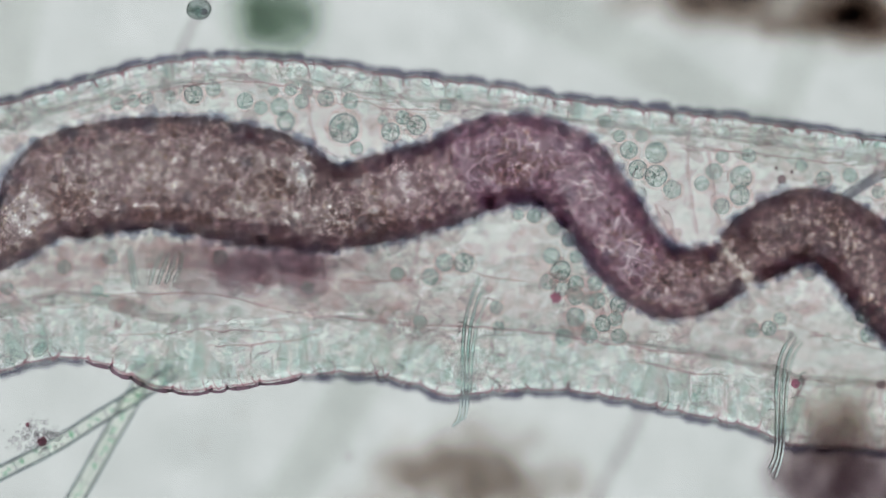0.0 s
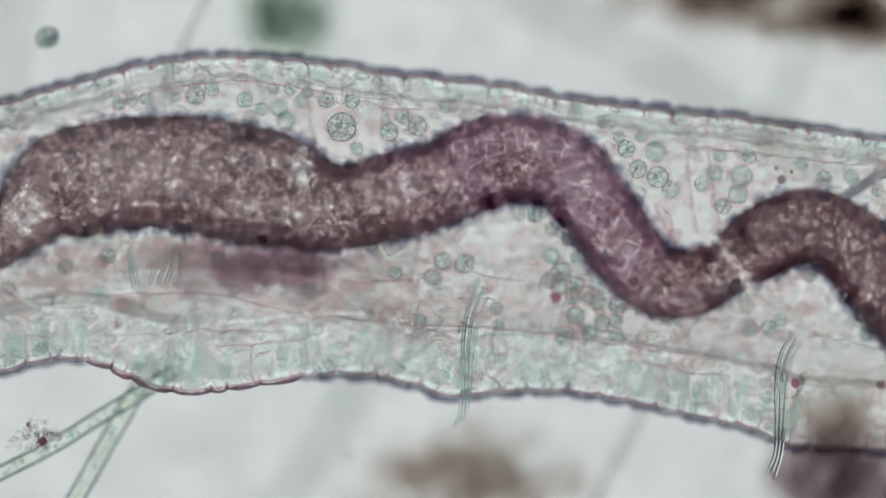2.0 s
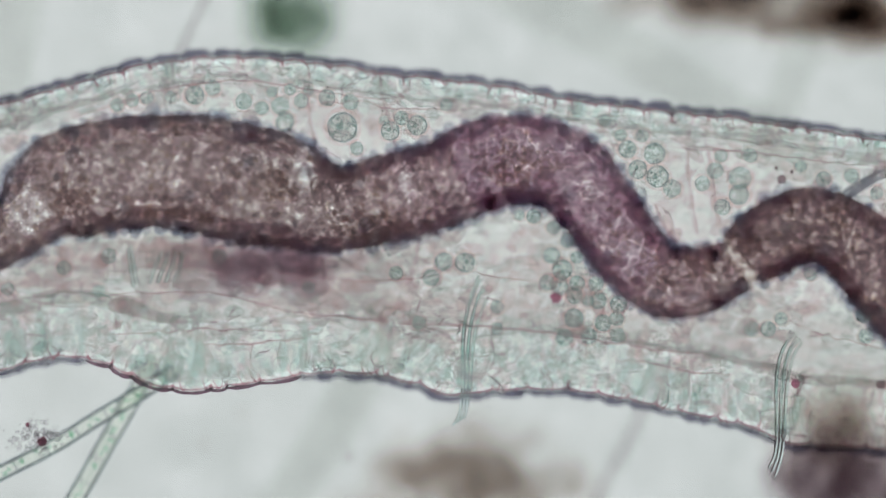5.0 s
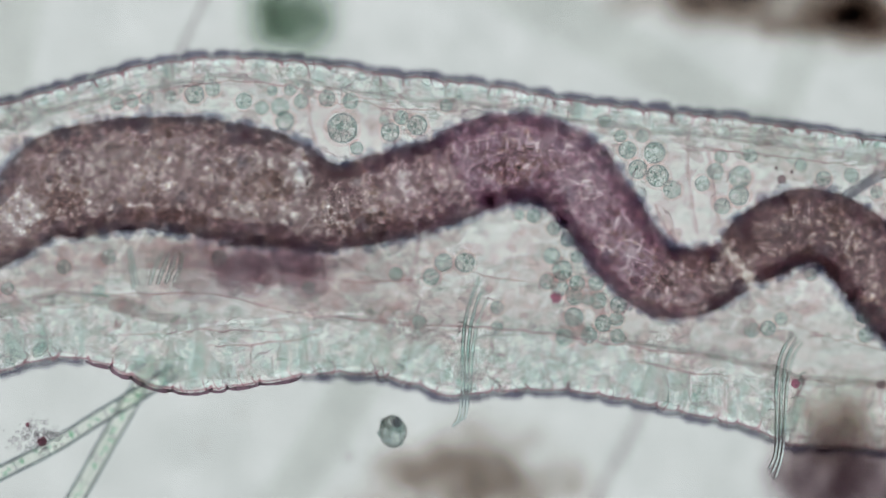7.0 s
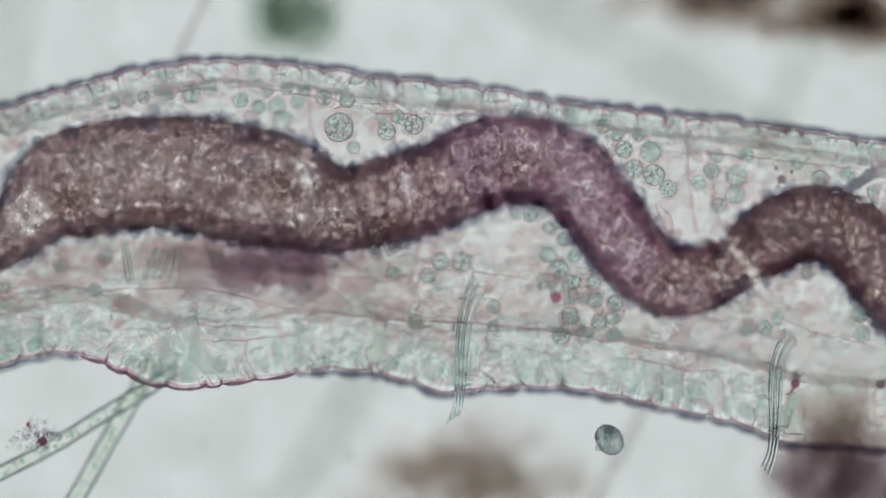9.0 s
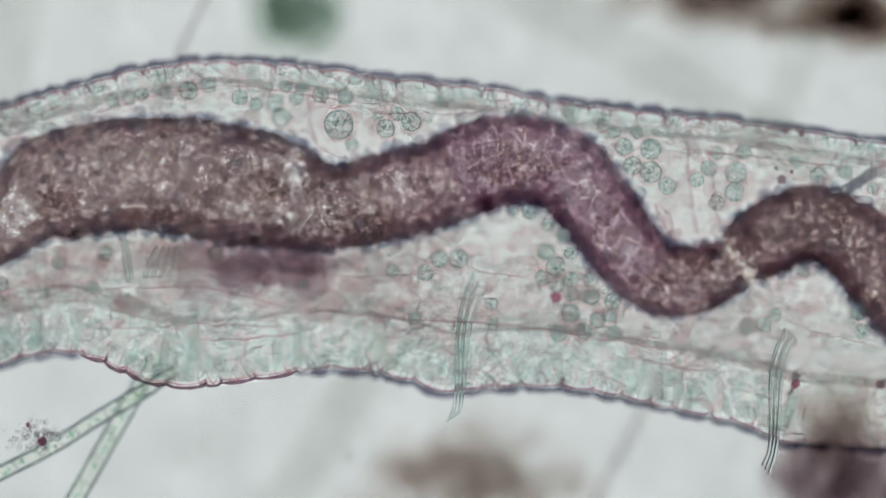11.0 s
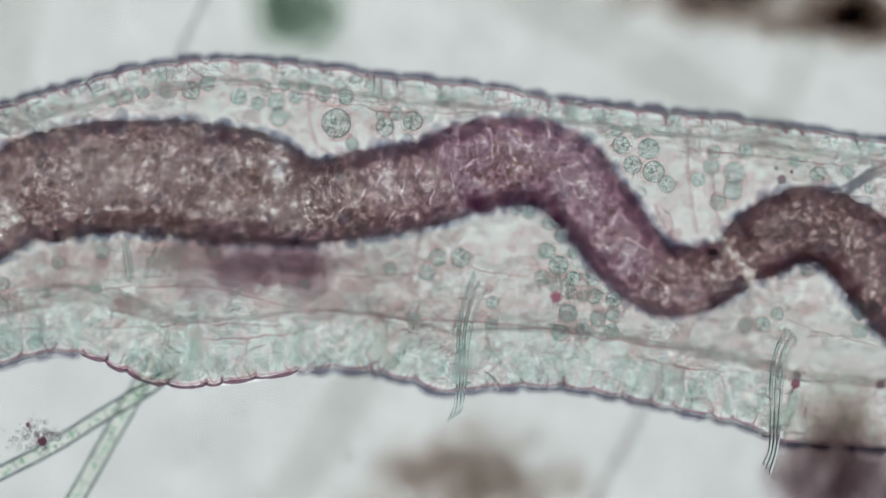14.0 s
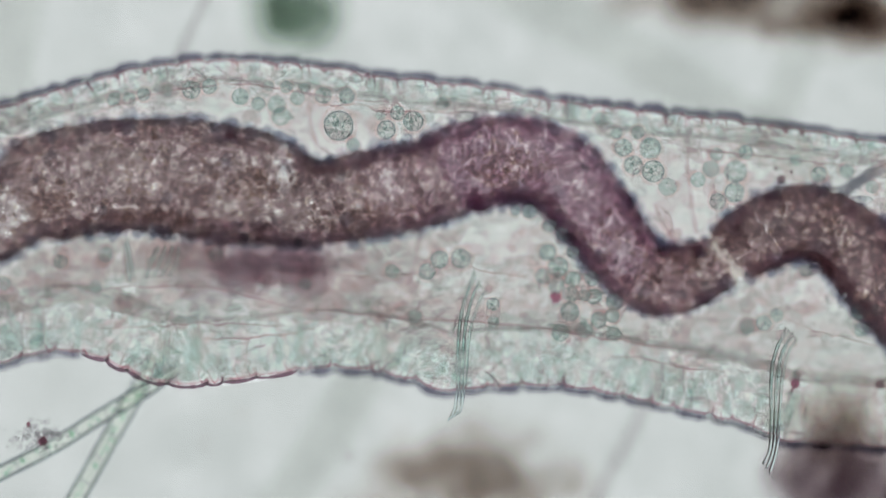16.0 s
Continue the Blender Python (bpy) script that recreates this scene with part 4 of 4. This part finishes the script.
def thread(rows, z, label, mat=PALE):
    s = Shape()
    line = spline(rows, 30)
    tube(s, [at(u, v, z) for u, v, _ in line], line[:, 2] / 1000, line[:, 2] / 1000, 12, 0.1, rng)
    return thing("detritus_thread", label, "plant fibre", s, mat, "threads on the slide")


thread([(384, -60, 12), (345, 30, 12), (308, 110, 12), (270, 200, 12)], -0.1, "thin grey thread behind the worm", GREY)
thread([(1180, 640, 15), (1130, 745, 15), (1060, 880, 15), (1030, 940, 15)], -0.18, "grey thread beneath the worm", GREY)
thread([(420, 1000, 40), (560, 800, 40), (700, 560, 40)], SLIDE + 0.04, "broad pale fibre on the slide")
thread([(830, -60, 45), (1100, 80, 45), (1450, 300, 45)], SLIDE + 0.045, "broad pale fibre on the slide")

thread([(30, -80, 50), (15, 60, 50), (-20, 220, 50)], SLIDE + 0.05, "broad pale fibre on the slide")
thread([(1430, 60, 34), (1400, 150, 34), (1350, 260, 34)], SLIDE + 0.034, "broad pale fibre on the slide")

# ---- drifting cells in the water ----
def swimmer(label, r):
    s, k = Shape(), Shape()
    s.ball((0, 0, 0), (r / 1000, r * 0.86 / 1000, r * 0.8 / 1000), 4, 0.03, rng)
    ob = thing("drifting_cell", label, "cell", s, SWIMMER, "cells drifting in the water")
    for _ in range(14):
        k.ball(rng.normal(0, 0.36, 3) * r / 1000, rng.uniform(0.12, 0.25) * r / 1000, 2, 0.1, rng)
    part("granule", k, NUCLEUS, ob)
    c = Shape()
    c.ball((r * 0.45 / 1000, -r * 0.2 / 1000, 0.004), r * 0.28 / 1000, 2, 0.15, rng)
    part("nucleus", c, BRISTLE_DARK, ob, "dark spot")
    return ob


first = swimmer("small oval green cell drifting above the worm", 22)
second = swimmer("round grey-green cell with granules drifting below the worm", 29)


# ---- what moves ----
def drift(ob, rows):
    """Key small shifts (seconds, millimetres to the right, millimetres down, degrees) from where the thing was built."""
    base = ob.location.copy()
    turn = ob.rotation_euler.to_matrix().to_4x4()
    walk(ob, [(t, Matrix.Translation(base + Vector((du / 1000, -dv / 1000, 0))) @ pose(0, 0, 0, 0, 0, sum(more)) @ turn) for t, du, dv, *more in rows])


def motions():
    times = [0, 0.5, 1, 1.5, 2, 2.5, 3, 3.5, 4, 6.5, 7, 7.5, 8, 8.5, 9, 11.5, 12, 12.5, 13, 13.5, 14, 14.5, 15, 15.5, 16]

    def rows(us, vs):
        return list(zip(times, us, vs))

    drift(upper_wall, [(0, 0, 0, 0), (2, 1, -1, 0), (3.5, 1, -2, 0), (7, 0, 0, 0), (8, 0, 0, 0), (8.5, -2, 4, 0.06), (9, -10, 7, 0.2), (11.5, -11, 6, 0.27),
                       (13, -10, 5, 0.25), (16, -9, 3, 0.2)])
    low = [(0, 0, 0, 0), (2, 0, 0, 0), (3.5, 0, -3, 0), (7, 0, 0, 0), (8, 0, 0, 0), (8.5, -2, -3, -0.05), (9, -9, -7, -0.2), (11.5, -9, -9, -0.25), (13, -8, -10, -0.25),
           (16, -7, -10, -0.25)]
    drift(lower_wall, low)
    for b in (bristles_mid, bristles_far, bristles_last, bristles_dorsal):
        drift(b, low)
    chamber = rows([10, 20, 13, 17, 9, 4, 13, 13, 14, 9, 0, -1, 6, 20, 14, -25, -38, -38, -38, -36, -42, -46, -40, -37, -27],
                   [0, -3, -5, -5, -2, 0, -6, -5, -3, -3, 0, 2, -2, -2, -1, 3, 5, 6, 6, 6, 6, 5, 3, 3, 3])
    neck = rows([2, 7, 1, 3, 5, 3, 9, 3, 6, 6, 0, -2, 17, 13, 12, -17, -30, -33, -31, -34, -34, -46, -50, -37, -30],
                [0, -2, 1, 3, 1, 0, -3, -2, 0, 4, 0, 0, 2, 7, 5, -2, -6, -10, -9, -9, -11, -15, -20, -14, -9])
    arch = rows([0, -2, 4, -5, -3, -5, -2, -5, -4, 2, 0, -6, 6, -1, -5, -10, -15, -16, -14, -19, -18, -26, -32, -24, -22],
                [2, 0, 0, 1, 2, 2, 2, 4, 4, 3, 0, -4, -3, 3, 3, 6, 7, 7, 7, 8, 8, 7, 3, 2, 5])
    slope = rows([0, 4, -12, -8, -2, -3, 0, 3, 2, 2, 0, 2, -14, 0, 3, -4, -6, -7, -6, -5, -5, -9, -8, -26, -12],
                 [0, 4, 1, 3, 1, -2, 0, 2, 0, 0, 0, 1, 1, 1, 0, -3, -3, -3, -3, -4, -3, -3, 0, -8, -2])
    bend = rows([-2, -1, -28, -30, -5, -6, -8, -6, 4, 3, 0, 5, -35, 0, 9, 0, 0, -3, -6, 0, 2, -5, 0, -52, -24],
                [0, 0, -6, -6, 1, 0, 0, 0, -2, 0, 0, 1, -7, -1, -6, -4, -4, -4, -3, -4, -4, -3, 2, -10, -8])
    last = rows([-2, -1, -14, -14, -5, -6, -8, -6, 4, 0, 0, 5, -18, 4, 9, 3, 2, -1, -4, 0, 1, -5, -2, -18, -10],
                [0, 0, -8, -8, 1, 0, 0, 0, -2, 0, 0, 0, -8, -3, -6, -5, -5, -5, -4, -4, -4, -3, 0, -9, -7])
    places = (300, 620, 870, 1090, 1270, 1400)
    for ob, u in gut:
        steps = []
        for k, t in enumerate(times):
            six = [group[k] for group in (chamber, neck, arch, slope, bend, last)]
            steps.append((t, float(np.interp(u, places, [q[1] for q in six])), float(np.interp(u, places, [q[2] for q in six]))))
        drift(ob, steps)
    for i, ob in enumerate(cells):
        a, b = 2.5 * math.sin(i * 1.7), 2.5 * math.cos(i * 2.3)
        drift(ob, [(0, a, 0), (1, -a, b), (1.8, b, -a), (2.8, a, -b), (4, 0, b), (7, 0, 0), (8, -a, b), (8.6, 0, 0), (9.1, -7, -2), (11.5, -9 + a, -7),
                   (13, -8, -8 + b), (14.5, -9 - a, -8), (16, -7, -7 - b)])
    drift(green_colony, [(0, -28, 0), (1.5, -12, 2), (3.5, 0, 2), (7, 0, 3), (9, 5, -3), (12.5, 14, -8), (16, 10, -8)])

    def swim(ob, path):
        walk(ob, [(t, Matrix.Translation(at(u, v, z)) @ pose(0, 0, 0, 6 * t, 0, 14 * t)) for t, u, v, z in path])

    swim(first, [(0, 350, 15, 0.03), (0.2, 312, -4, 0.04), (0.6, 260, -40, 0.05), (1, 205, -40, 0.05), (1.4, 156, -2, 0.05), (1.6, 134, 24, 0.03), (1.8, 106, 52, 0.0),
                 (2, 80, 65, -0.06), (2.2, 57, 62, -0.1), (2.4, 32, 48, -0.12), (2.6, 9, 35, -0.12), (3.2, -70, 10, -0.1), (5, -200, 0, -0.05), (8.5, -260, 60, 0),
                 (12, -300, 160, 0), (16, -320, 260, 0)])
    swim(second, [(0, 300, 1100, 0), (3, 380, 1080, 0), (5.4, 470, 960, 0), (6.3, 560, 856, 0.04), (6.5, 596, 843, 0.1), (6.7, 612, 826, 0.1), (6.9, 655, 789, 0.09),
                  (7, 695, 765, 0.1), (7.1, 725, 746, 0.08), (7.3, 758, 740, 0.06), (7.5, 773, 767, 0.06), (7.7, 814, 816, 0.12), (7.9, 857, 868, 0.14), (8.1, 898, 905, 0.14),
                  (8.3, 932, 896, 0.14), (8.5, 950, 866, 0.12), (8.7, 996, 833, 0.09), (8.9, 1052, 798, 0.05), (9, 1080, 780, 0.04), (9.1, 1103, 775, 0.0), (9.2, 1136, 779, -0.06),
                  (9.6, 1220, 830, -0.08), (10.2, 1340, 960, -0.05), (12, 1500, 1080, 0), (16, 1600, 1150, 0)])


motions()
